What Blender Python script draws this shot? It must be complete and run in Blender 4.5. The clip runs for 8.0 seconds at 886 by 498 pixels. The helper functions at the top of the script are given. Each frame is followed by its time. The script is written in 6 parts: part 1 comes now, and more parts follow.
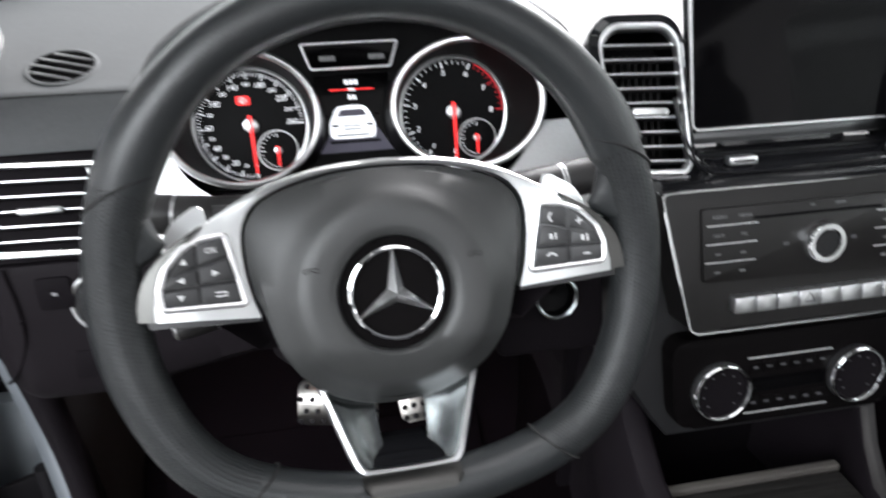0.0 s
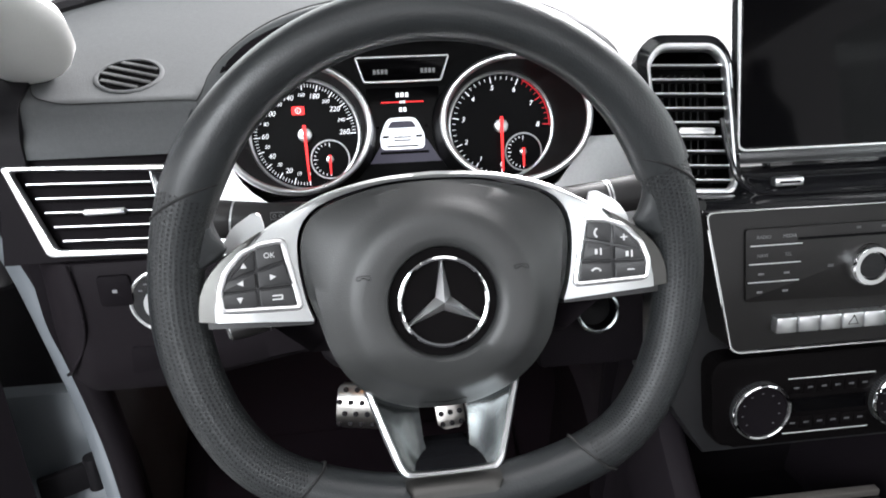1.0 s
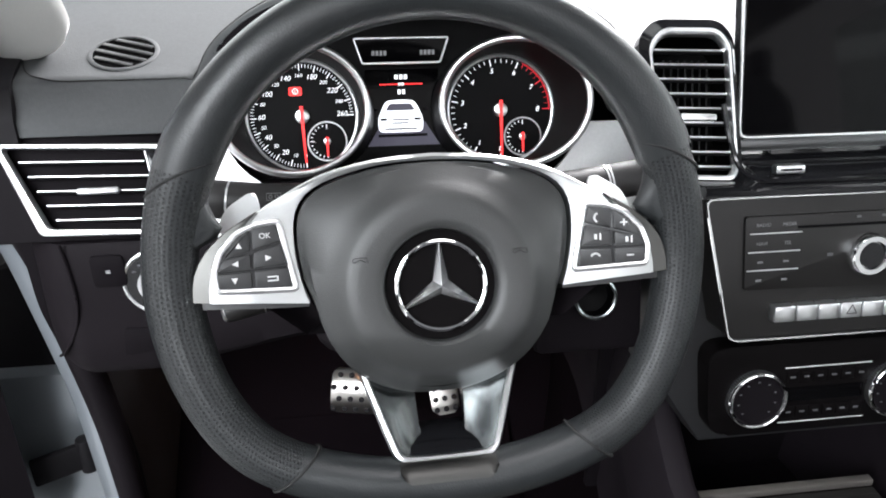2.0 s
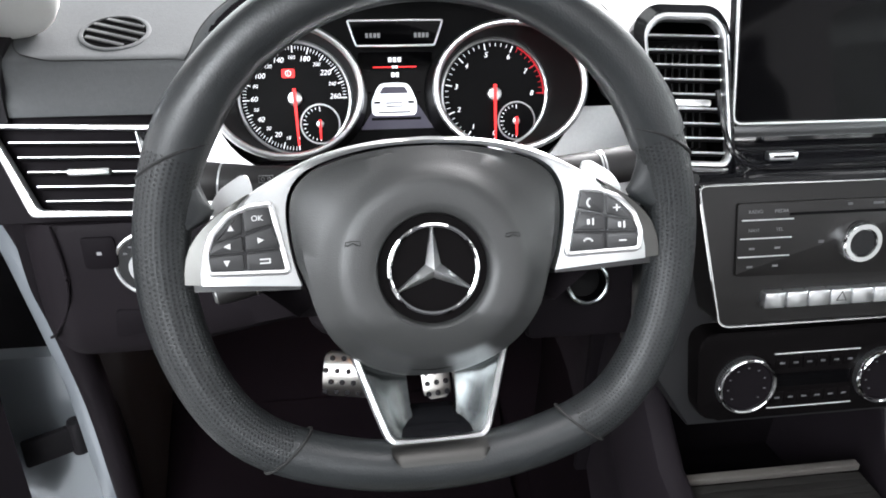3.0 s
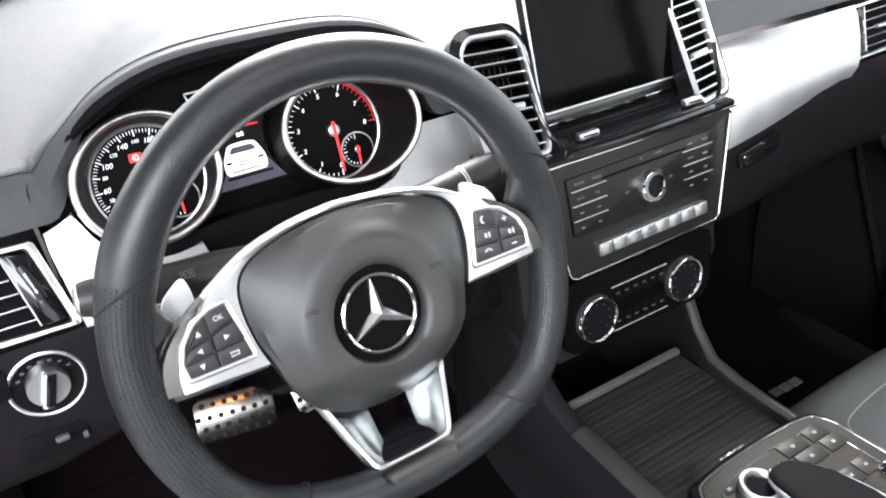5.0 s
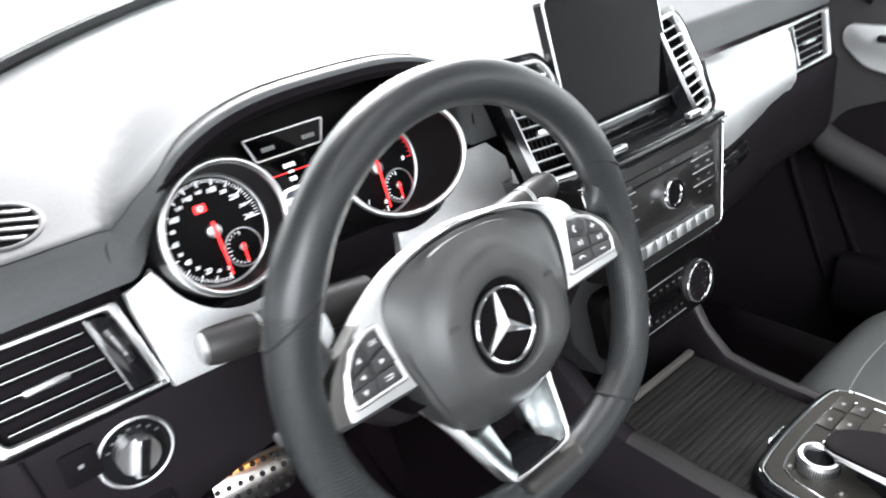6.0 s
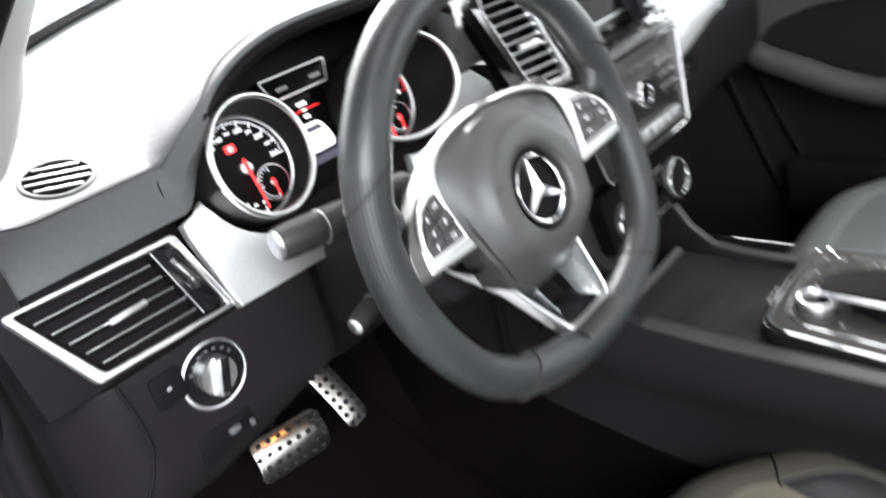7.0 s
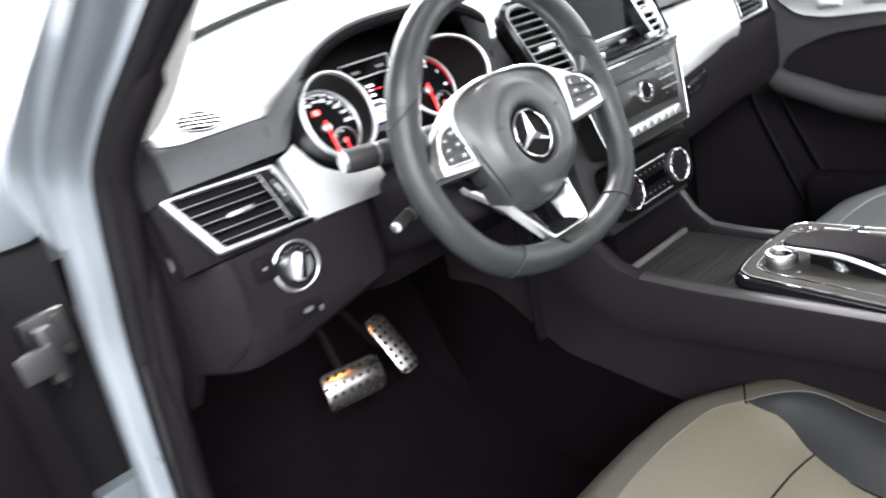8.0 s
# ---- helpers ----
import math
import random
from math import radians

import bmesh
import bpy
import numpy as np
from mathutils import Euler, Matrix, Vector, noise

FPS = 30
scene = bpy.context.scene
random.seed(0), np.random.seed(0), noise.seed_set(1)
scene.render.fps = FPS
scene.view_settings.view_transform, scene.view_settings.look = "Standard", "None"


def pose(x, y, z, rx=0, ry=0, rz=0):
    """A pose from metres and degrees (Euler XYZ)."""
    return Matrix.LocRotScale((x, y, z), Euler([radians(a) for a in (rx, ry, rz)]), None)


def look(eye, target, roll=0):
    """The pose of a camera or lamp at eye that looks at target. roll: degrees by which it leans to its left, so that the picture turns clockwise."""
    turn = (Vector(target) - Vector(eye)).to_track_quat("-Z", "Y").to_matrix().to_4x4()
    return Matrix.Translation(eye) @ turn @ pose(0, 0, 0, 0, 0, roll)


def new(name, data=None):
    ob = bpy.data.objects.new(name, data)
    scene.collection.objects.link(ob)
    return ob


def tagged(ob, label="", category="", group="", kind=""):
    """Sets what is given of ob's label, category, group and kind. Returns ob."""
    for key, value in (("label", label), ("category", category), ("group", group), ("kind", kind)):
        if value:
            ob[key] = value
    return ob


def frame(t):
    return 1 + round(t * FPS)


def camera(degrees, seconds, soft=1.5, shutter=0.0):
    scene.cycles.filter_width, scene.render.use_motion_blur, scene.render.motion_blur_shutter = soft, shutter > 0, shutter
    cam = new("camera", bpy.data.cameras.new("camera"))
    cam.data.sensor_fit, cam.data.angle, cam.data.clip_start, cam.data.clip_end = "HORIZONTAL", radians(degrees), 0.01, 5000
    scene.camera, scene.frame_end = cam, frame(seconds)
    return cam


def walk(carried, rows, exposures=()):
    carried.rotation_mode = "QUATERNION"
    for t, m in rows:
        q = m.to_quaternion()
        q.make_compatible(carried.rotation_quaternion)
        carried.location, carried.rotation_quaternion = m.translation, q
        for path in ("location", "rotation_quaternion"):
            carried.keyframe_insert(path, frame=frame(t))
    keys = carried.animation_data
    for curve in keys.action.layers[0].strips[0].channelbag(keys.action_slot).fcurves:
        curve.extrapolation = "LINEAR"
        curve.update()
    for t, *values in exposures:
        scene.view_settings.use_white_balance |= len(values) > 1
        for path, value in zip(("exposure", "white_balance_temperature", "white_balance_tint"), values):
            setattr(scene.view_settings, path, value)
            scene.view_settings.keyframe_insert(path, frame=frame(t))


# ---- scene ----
cam = camera(61.1, 8.0, 1.8, 0.9)
PATH = [
    (0, (-0.045, -0.409, 1.33), (0.282, 1.363, 0.462), -1.1),
    (0.5, (-0.055, -0.423, 1.338), (0.195, 1.385, 0.52), -1.1),
    (1, (-0.055, -0.421, 1.339), (0.18, 1.375, 0.491), -0.6),
    (1.5, (-0.056, -0.417, 1.335), (0.178, 1.373, 0.475), -0.2),
    (3, (-0.056, -0.417, 1.333), (0.206, 1.343, 0.42), 1.0),
    (3.5, (-0.07, -0.412, 1.34), (0.186, 1.343, 0.414), -3.1),
    (3.7, (-0.1, -0.41, 1.365), (0.38, 1.273, 0.398), -6.9),
    (4, (-0.153, -0.434, 1.392), (0.602, 1.141, 0.418), -5.8),
    (4.2, (-0.171, -0.442, 1.404), (0.636, 1.091, 0.405), -5.1),
    (5.3, (-0.187, -0.395, 1.414), (0.688, 1.096, 0.409), -4.8),
    (5.5, (-0.211, -0.379, 1.409), (0.759, 1.082, 0.448), -8.1),
    (6, (-0.331, -0.34, 1.407), (0.808, 1.04, 0.514), -6.1),
    (6.5, (-0.381, -0.33, 1.397), (0.84, 0.959, 0.476), -2.6),
    (7, (-0.461, -0.347, 1.347), (0.795, 0.94, 0.473), -13.5),
    (7.3, (-0.513, -0.399, 1.331), (0.82, 0.82, 0.472), -13.3),
    (7.5, (-0.542, -0.451, 1.319), (0.772, 0.828, 0.52), -12.9),
    (7.7, (-0.566, -0.5, 1.307), (0.668, 0.885, 0.561), -14.5),
    (8, (-0.626, -0.572, 1.299), (0.552, 0.891, 0.613), -13.7),
]
walk(cam, [(t, look(eye, target, roll)) for t, eye, target, roll in PATH], [(t, e, 6450, 14) for t, e in ((0, 0.44), (1.2, 0.54), (2.6, 0.76), (3.5, 0.92), (4.2, 1.02), (5.5, 1.08), (6.2, 1.20), (7, 1.30), (8, 1.62))])

# world: a bright hall around the car
world = bpy.data.worlds.new("hall_light")
scene.world = world
world.use_nodes = True
bg = world.node_tree.nodes["Background"]
bg.inputs["Color"].default_value = (0.93, 0.97, 1.0, 1)
bg.inputs["Strength"].default_value = 0.13


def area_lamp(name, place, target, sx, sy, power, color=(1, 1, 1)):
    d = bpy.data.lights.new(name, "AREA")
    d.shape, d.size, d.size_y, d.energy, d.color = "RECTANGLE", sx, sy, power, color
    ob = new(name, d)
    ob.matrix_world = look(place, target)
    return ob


# fill lamps added overhead, ahead and at the left rear; footwell glow among them
area_lamp("fill_lamp", (0.2, -0.7, 4.2), (0.2, -0.1, 1.0), 2.6, 1.8, 45)
area_lamp("fill_lamp", (-1.0, 6.0, 4.6), (-1.0, 6.0, 0.0), 8.0, 3.0, 420)
area_lamp("footwell_lamp_glow", (-0.03, 0.42, 0.885), (-0.04, 0.53, 0.70), 0.10, 0.02, 0.07, (1.0, 0.38, 0.08))
# added to rake the dash from the right, then to fill from behind
area_lamp("fill_lamp", (2.5, 3.7, 4.2), (0.3, 0.4, 1.2), 3.0, 1.8, 1200)
area_lamp("fill_lamp", (-1.7, -3.0, 3.1), (0.1, 0.1, 1.05), 3.0, 1.8, 240, (0.92, 0.985, 1.0))


# ---------------------------------------------------------------- materials
def material(name, color, rough=0.5, metal=0.0, grain=400.0, bump=0.1, vary=0.12, coat=0.0, blotch=9.0, glow=None, spec=0.5):
    m = bpy.data.materials.new(name)
    m.use_nodes = True
    nt = m.node_tree
    n, l = nt.nodes, nt.links
    p = n["Principled BSDF"]
    p.inputs["Metallic"].default_value = metal
    p.inputs["Coat Weight"].default_value = coat
    p.inputs["Coat Roughness"].default_value = 0.06
    p.inputs["Specular IOR Level"].default_value = spec
    tc = n.new("ShaderNodeTexCoord")
    big = n.new("ShaderNodeTexNoise")
    big.inputs["Scale"].default_value, big.inputs["Detail"].default_value = blotch, 4
    l.new(tc.outputs["Object"], big.inputs["Vector"])
    fine = n.new("ShaderNodeTexNoise")
    fine.inputs["Scale"].default_value, fine.inputs["Detail"].default_value = grain, 3
    l.new(tc.outputs["Object"], fine.inputs["Vector"])
    both = n.new("ShaderNodeMath")
    both.operation = "ADD"
    l.new(big.outputs["Fac"], both.inputs[0])
    l.new(fine.outputs["Fac"], both.inputs[1])
    ramp = n.new("ShaderNodeMapRange")
    ramp.inputs["From Min"].default_value, ramp.inputs["From Max"].default_value = 0.6, 1.4
    ramp.inputs["To Min"].default_value, ramp.inputs["To Max"].default_value = 1 - vary, 1 + vary
    l.new(both.outputs[0], ramp.inputs["Value"])
    mul = n.new("ShaderNodeVectorMath")
    mul.operation = "SCALE"
    mul.inputs[0].default_value = color[:3]
    l.new(ramp.outputs["Result"], mul.inputs["Scale"])
    l.new(mul.outputs["Vector"], p.inputs["Base Color"])
    rr = n.new("ShaderNodeMapRange")
    rr.inputs["From Min"].default_value, rr.inputs["From Max"].default_value = 0.3, 0.7
    rr.inputs["To Min"].default_value, rr.inputs["To Max"].default_value = max(rough * 0.85, 0.02), min(rough * 1.15, 1)
    l.new(big.outputs["Fac"], rr.inputs["Value"])
    l.new(rr.outputs["Result"], p.inputs["Roughness"])
    if bump:
        b = n.new("ShaderNodeBump")
        b.inputs["Strength"].default_value, b.inputs["Distance"].default_value = bump, 0.0006
        l.new(fine.outputs["Fac"], b.inputs["Height"])
        l.new(b.outputs["Normal"], p.inputs["Normal"])
    if glow:
        p.inputs["Emission Color"].default_value = (*glow[:3], 1)
        p.inputs["Emission Strength"].default_value = glow[3]
    return m


def leather(name, color, rough=0.45, holes=False, spec=0.35):
    """Grained leather: cell relief; with holes, a grid of punched dots along the mesh's UVs."""
    m = material(name, color, rough, grain=300, bump=0.0, vary=0.1, spec=spec)
    nt = m.node_tree
    n, l = nt.nodes, nt.links
    p = n["Principled BSDF"]
    tc = n.new("ShaderNodeTexCoord")
    cell = n.new("ShaderNodeTexVoronoi")
    cell.inputs["Scale"].default_value = 700
    l.new(tc.outputs["Object"], cell.inputs["Vector"])
    b = n.new("ShaderNodeBump")
    b.inputs["Strength"].default_value, b.inputs["Distance"].default_value = 0.22, 0.0005
    l.new(cell.outputs["Distance"], b.inputs["Height"])
    if holes:
        sep = n.new("ShaderNodeSeparateXYZ")
        l.new(tc.outputs["UV"], sep.inputs[0])
        row = n.new("ShaderNodeMath")
        row.operation = "FLOOR"
        l.new(sep.outputs["Y"], row.inputs[0])
        half = n.new("ShaderNodeMath")
        half.operation = "MULTIPLY_ADD"
        half.inputs[1].default_value = 0.5
        l.new(row.outputs[0], half.inputs[0])
        l.new(sep.outputs["X"], half.inputs[2])
        fx = n.new("ShaderNodeMath")
        fx.operation = "FRACT"
        l.new(half.outputs[0], fx.inputs[0])
        fy = n.new("ShaderNodeMath")
        fy.operation = "FRACT"
        l.new(sep.outputs["Y"], fy.inputs[0])
        com = n.new("ShaderNodeCombineXYZ")
        l.new(fx.outputs[0], com.inputs[0])
        l.new(fy.outputs[0], com.inputs[1])
        dist = n.new("ShaderNodeVectorMath")
        dist.operation = "DISTANCE"
        dist.inputs[1].default_value = (0.5, 0.5, 0)
        l.new(com.outputs[0], dist.inputs[0])
        dot = n.new("ShaderNodeMapRange")
        dot.inputs["From Min"].default_value, dot.inputs["From Max"].default_value = 0.20, 0.30
        l.new(dist.outputs["Value"], dot.inputs["Value"])
        b2 = n.new("ShaderNodeBump")
        b2.inputs["Strength"].default_value, b2.inputs["Distance"].default_value = 0.9, 0.0012
        l.new(dot.outputs["Result"], b2.inputs["Height"])
        l.new(b.outputs["Normal"], b2.inputs["Normal"])
        l.new(b2.outputs["Normal"], p.inputs["Normal"])
        old = p.inputs["Base Color"].links[0].from_socket
        dim = n.new("ShaderNodeMapRange")
        dim.inputs["To Min"].default_value, dim.inputs["To Max"].default_value = 0.25, 1
        l.new(dot.outputs["Result"], dim.inputs["Value"])
        mix = n.new("ShaderNodeVectorMath")
        mix.operation = "SCALE"
        l.new(old, mix.inputs[0])
        l.new(dim.outputs["Result"], mix.inputs["Scale"])
        l.new(mix.outputs["Vector"], p.inputs["Base Color"])
    else:
        l.new(b.outputs["Normal"], p.inputs["Normal"])
    return m


def brushed(name, color, rough, stretch=(4, 300, 300)):
    """Brushed or striped surface: noise drawn out along x."""
    m = material(name, color, rough, 1.0, bump=0.0, vary=0.06)
    nt = m.node_tree
    n, l = nt.nodes, nt.links
    tc = n.new("ShaderNodeTexCoord")
    mp = n.new("ShaderNodeMapping")
    mp.inputs["Scale"].default_value = stretch
    l.new(tc.outputs["Object"], mp.inputs["Vector"])
    no = n.new("ShaderNodeTexNoise")
    no.inputs["Scale"].default_value, no.inputs["Detail"].default_value = 6, 3
    l.new(mp.outputs["Vector"], no.inputs["Vector"])
    b = n.new("ShaderNodeBump")
    b.inputs["Strength"].default_value, b.inputs["Distance"].default_value = 0.12, 0.0004
    l.new(no.outputs["Fac"], b.inputs["Height"])
    l.new(b.outputs["Normal"], n["Principled BSDF"].inputs["Normal"])
    return m


def open_pore_wood(name):
    m = material(name, (0.06, 0.055, 0.05), 0.42, bump=0.0, vary=0.1, spec=0.28)
    nt = m.node_tree
    n, l = nt.nodes, nt.links
    p = n["Principled BSDF"]
    tc = n.new("ShaderNodeTexCoord")
    mp = n.new("ShaderNodeMapping")
    mp.inputs["Scale"].default_value = (6, 160, 1)
    l.new(tc.outputs["Object"], mp.inputs["Vector"])
    no = n.new("ShaderNodeTexNoise")
    no.inputs["Scale"].default_value, no.inputs["Detail"].default_value = 1.0, 5
    l.new(mp.outputs["Vector"], no.inputs["Vector"])
    cr = n.new("ShaderNodeValToRGB")
    cr.color_ramp.elements[0].position, cr.color_ramp.elements[0].color = 0.35, (0.0095, 0.0090, 0.0086, 1)
    cr.color_ramp.elements[1].position, cr.color_ramp.elements[1].color = 0.65, (0.022, 0.021, 0.020, 1)
    l.new(no.outputs["Fac"], cr.inputs["Fac"])
    l.new(cr.outputs["Color"], p.inputs["Base Color"])
    b = n.new("ShaderNodeBump")
    b.inputs["Strength"].default_value, b.inputs["Distance"].default_value = 0.3, 0.0006
    l.new(no.outputs["Fac"], b.inputs["Height"])
    l.new(b.outputs["Normal"], p.inputs["Normal"])
    return m


def glass(name, tint=(1, 1, 1), rough=0.0):
    m = bpy.data.materials.new(name)
    m.use_nodes = True
    n, l = m.node_tree.nodes, m.node_tree.links
    n.clear()
    out = n.new("ShaderNodeOutputMaterial")
    t = n.new("ShaderNodeBsdfTransparent")
    t.inputs["Color"].default_value = (*tint, 1)
    g = n.new("ShaderNodeBsdfGlossy")
    g.inputs["Roughness"].default_value = 0.02
    mix = n.new("ShaderNodeMixShader")
    mix.inputs[0].default_value = 0.05
    l.new(t.outputs[0], mix.inputs[1])
    l.new(g.outputs[0], mix.inputs[2])
    l.new(mix.outputs[0], out.inputs["Surface"])
    return m


DASH = leather("dash_leather", (0.074, 0.077, 0.079), 0.62, spec=0.22)
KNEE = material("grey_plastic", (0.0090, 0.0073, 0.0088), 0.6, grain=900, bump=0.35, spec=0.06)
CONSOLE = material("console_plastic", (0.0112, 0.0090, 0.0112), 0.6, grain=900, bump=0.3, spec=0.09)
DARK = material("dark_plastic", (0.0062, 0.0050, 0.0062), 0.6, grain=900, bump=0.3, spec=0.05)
RIM = leather("rim_leather", (0.0150, 0.0168, 0.0178), 0.38, spec=0.5)
PERF = leather("perforated_leather", (0.0150, 0.0168, 0.0178), 0.43, holes=True, spec=0.45)
COVER = material("airbag_plastic", (0.031, 0.032, 0.0318), 0.42, grain=1200, bump=0.25)
SATIN = material("satin_silver", (0.80, 0.81, 0.82), 0.33, 1.0, grain=1500, bump=0.05, vary=0.05)
SPOKE = material("spoke_silver", (0.52, 0.53, 0.53), 0.42, 1.0, grain=1500, bump=0.05, vary=0.06)
# darkened silver: dim reflections of foot and wing are put into the colour
FOOTDARK = material("foot_dim_satin", (0.075, 0.074, 0.071), 0.45, 1.0, grain=1500, bump=0.05, vary=0.06)
WING = material("wing_dim_satin", (0.105, 0.104, 0.100), 0.40, 1.0, grain=1500, bump=0.05, vary=0.06)
DARKCHROME = material("dark_chrome", (0.27, 0.29, 0.295), 0.21, 1.0, bump=0.0, vary=0.05)
THROAT = material("recess_black", (0.004, 0.004, 0.004), 0.95, bump=0.0, spec=0.0)
# weaker glow for the added rear panel
REARLIGHT = material("dim_rear_glow", (0.8, 0.8, 0.8), 0.6, bump=0.0, glow=(0.97, 0.99, 1.0, 0.72))
CHROME = material("chrome", (0.9, 0.91, 0.92), 0.07, 1.0, bump=0.0, vary=0.03)
ALU = brushed("brushed_aluminium", (0.88, 0.89, 0.89), 0.5)
FRAME = material("bright_trim", (0.92, 0.92, 0.93), 0.36, 1.0, bump=0.0, vary=0.03)
GLOSS = material("piano_black", (0.006, 0.006, 0.007), 0.10, bump=0.0, vary=0.2, spec=0.4)
STALK = material("stalk_plastic", (0.0135, 0.0125, 0.0128), 0.5, grain=900, bump=0.2)
BLACK = material("black_plastic", (0.012, 0.012, 0.013), 0.4, grain=1200, bump=0.15)
PANEL = material("satin_black_panel", (0.0052, 0.0045, 0.0044), 0.42, grain=1200, bump=0.05, spec=0.38)
CLIMATE = material("deep_black_panel", (0.0034, 0.0029, 0.0031), 0.34, grain=1200, bump=0.05, spec=0.03)
VENTBLACK = material("vent_black", (0.0055, 0.0052, 0.0056), 0.5, grain=1200, bump=0.1, spec=0.2)
GAUGE = material("gauge_black", (0.0022, 0.0021, 0.0025), 0.4, bump=0.0, spec=0.08)
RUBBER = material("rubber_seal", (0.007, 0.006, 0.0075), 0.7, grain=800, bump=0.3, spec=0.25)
PAINT = material("silver_blue_paint", (0.24, 0.262, 0.285), 0.32, 0.4, grain=3000, bump=0.02, vary=0.04, coat=0.7)
DOORGREY = material("door_plastic", (0.030, 0.028, 0.029), 0.55, grain=900, bump=0.3, spec=0.2)
RAILGREY = material("rail_lit_grey", (0.030, 0.028, 0.028), 0.42, grain=900, bump=0.15, spec=0.45)
CONTROLLER = material("champagne_satin", (0.038, 0.036, 0.032), 0.42, 0.4, grain=1500, bump=0.05, vary=0.06, spec=0.2)
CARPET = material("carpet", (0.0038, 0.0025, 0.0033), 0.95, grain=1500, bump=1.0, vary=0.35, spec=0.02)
PILLAR = material("pillar_fabric", (0.62, 0.62, 0.60), 0.9, grain=1500, bump=0.4)
BEIGE = leather("beige_leather", (0.108, 0.095, 0.069), 0.55)
SEATGREY = leather("seat_grey_leather", (0.013, 0.0136, 0.015), 0.5)
PASSLEATHER = leather("seat_light_grey_leather", (0.112, 0.118, 0.116), 0.5)
WOOD = open_pore_wood("open_pore_wood")
SCREEN = material("screen_glass", (0.0012, 0.0011, 0.0014), 0.06, bump=0.0, spec=0.06)
PEDAL = material("pedal_steel", (0.6, 0.58, 0.55), 0.3, 1.0, grain=1500, bump=0.1)
STITCH = material("stitch_thread", (0.35, 0.35, 0.34), 0.8)
GROOVE = material("seam_groove", (0.008, 0.008, 0.008), 0.8)
ICON = material("icon_white", (0.5, 0.5, 0.5), 0.5, glow=(0.9, 0.95, 1, 0.05))
ICONDIM = material("icon_grey", (0.22, 0.22, 0.23), 0.5)
TRAYLIP = material("tray_lip_plastic", (0.085, 0.078, 0.072), 0.42, grain=900, bump=0.1)
KEYMARK = material("key_lettering", (0.13, 0.13, 0.135), 0.5)
FAINT = material("icon_faint", (0.07, 0.07, 0.075), 0.5)
LIT = material("lit_white", (0.6, 0.6, 0.6), 0.5, glow=(0.9, 0.95, 1.0, 0.9))
LITPINK = material("lit_pink", (0.6, 0.5, 0.5), 0.5, glow=(1.0, 0.75, 0.75, 1.0))
BUTTON = material("button_plastic", (0.022, 0.022, 0.023), 0.5, grain=900, bump=0.15)
PALESILVER = material("pale_silver_paint", (0.8, 0.82, 0.82), 0.35, 0.2, grain=1500, bump=0.03, vary=0.05)
PIPE = material("seat_thread", (0.11, 0.105, 0.09), 0.8)
STITCHDARK = material("dark_thread", (0.06, 0.06, 0.06), 0.8)
LITDIM = material("lit_blue_white", (0.03, 0.03, 0.04), 0.5, glow=(0.45, 0.42, 0.62, 0.07))
LITSOFT = material("lit_soft_white", (0.12, 0.12, 0.12), 0.5, glow=(0.9, 0.95, 1.0, 0.07))
LITZONE = material("lit_red_zone", (0.3, 0.012, 0.016), 0.5, glow=(0.9, 0.03, 0.05, 0.42))
LITRED = material("lit_red", (0.5, 0.02, 0.02), 0.5, glow=(1.0, 0.03, 0.03, 1.25))
GLASS = glass("window_glass", (0.93, 0.96, 0.95))
FLOORM = material("hall_floor", (0.36, 0.36, 0.355), 0.25, grain=30, bump=0.02)
# dimmed copy of the hall glow, for the added left panel
SIDELIGHT = material("dim_side_glow", (0.8, 0.8, 0.8), 0.6, bump=0.0, glow=(0.92, 0.98, 1.0, 0.75))
HALLGLOW = material("bright_hall_glow", (0.8, 0.8, 0.8), 0.6, bump=0.0, glow=(0.97, 0.99, 1.0, 1.5))
FOOTSILVER = material("satin_grey", (0.10, 0.102, 0.104), 0.34, 1.0, grain=1500, bump=0.05, vary=0.05)


# ---------------------------------------------------------------- mesh helpers
def finish(bm, smooth=40):
    bmesh.ops.recalc_face_normals(bm, faces=bm.faces)
    lim = radians(smooth)
    for f in bm.faces:
        f.smooth = True
    for e in bm.edges:
        if len(e.link_faces) == 2 and e.calc_face_angle(0) > lim:
            e.smooth = False
    return bm


def part(name, bm, mat, parent=None, label="", at=None, smooth=40):
    me = bpy.data.meshes.new(name)
    finish(bm, smooth).to_mesh(me)
    bm.free()
    me.materials.append(mat)
    ob = new(name, me)
    if parent is not None:
        ob.parent = parent
    if at is not None:
        ob.matrix_basis = at
    if label:
        ob["label"] = label
    return ob


def thing(name, m, label, category, group="", kind=""):
    ob = new(name)
    ob.empty_display_size = 0.02
    ob.matrix_basis = m
    return tagged(ob, label, category, group, kind)


def slant(x, y, z, deg):
    """Frame on a panel that faces the driver and leans back by deg: x right, y up the panel, z out of it."""
    return pose(x, y, z, 90 - deg)


def box(bm, c, s, bevel=0.0, m=Matrix(), seg=2):
    r = bmesh.ops.create_cube(bm, size=1, matrix=m @ Matrix.Translation(c) @ Matrix.Diagonal((*s, 1)))
    if bevel:
        es = {e for v in r["verts"] for e in v.link_edges}
        bmesh.ops.bevel(bm, geom=list(es), offset=bevel, segments=seg, affect="EDGES", profile=0.5)
    return bm


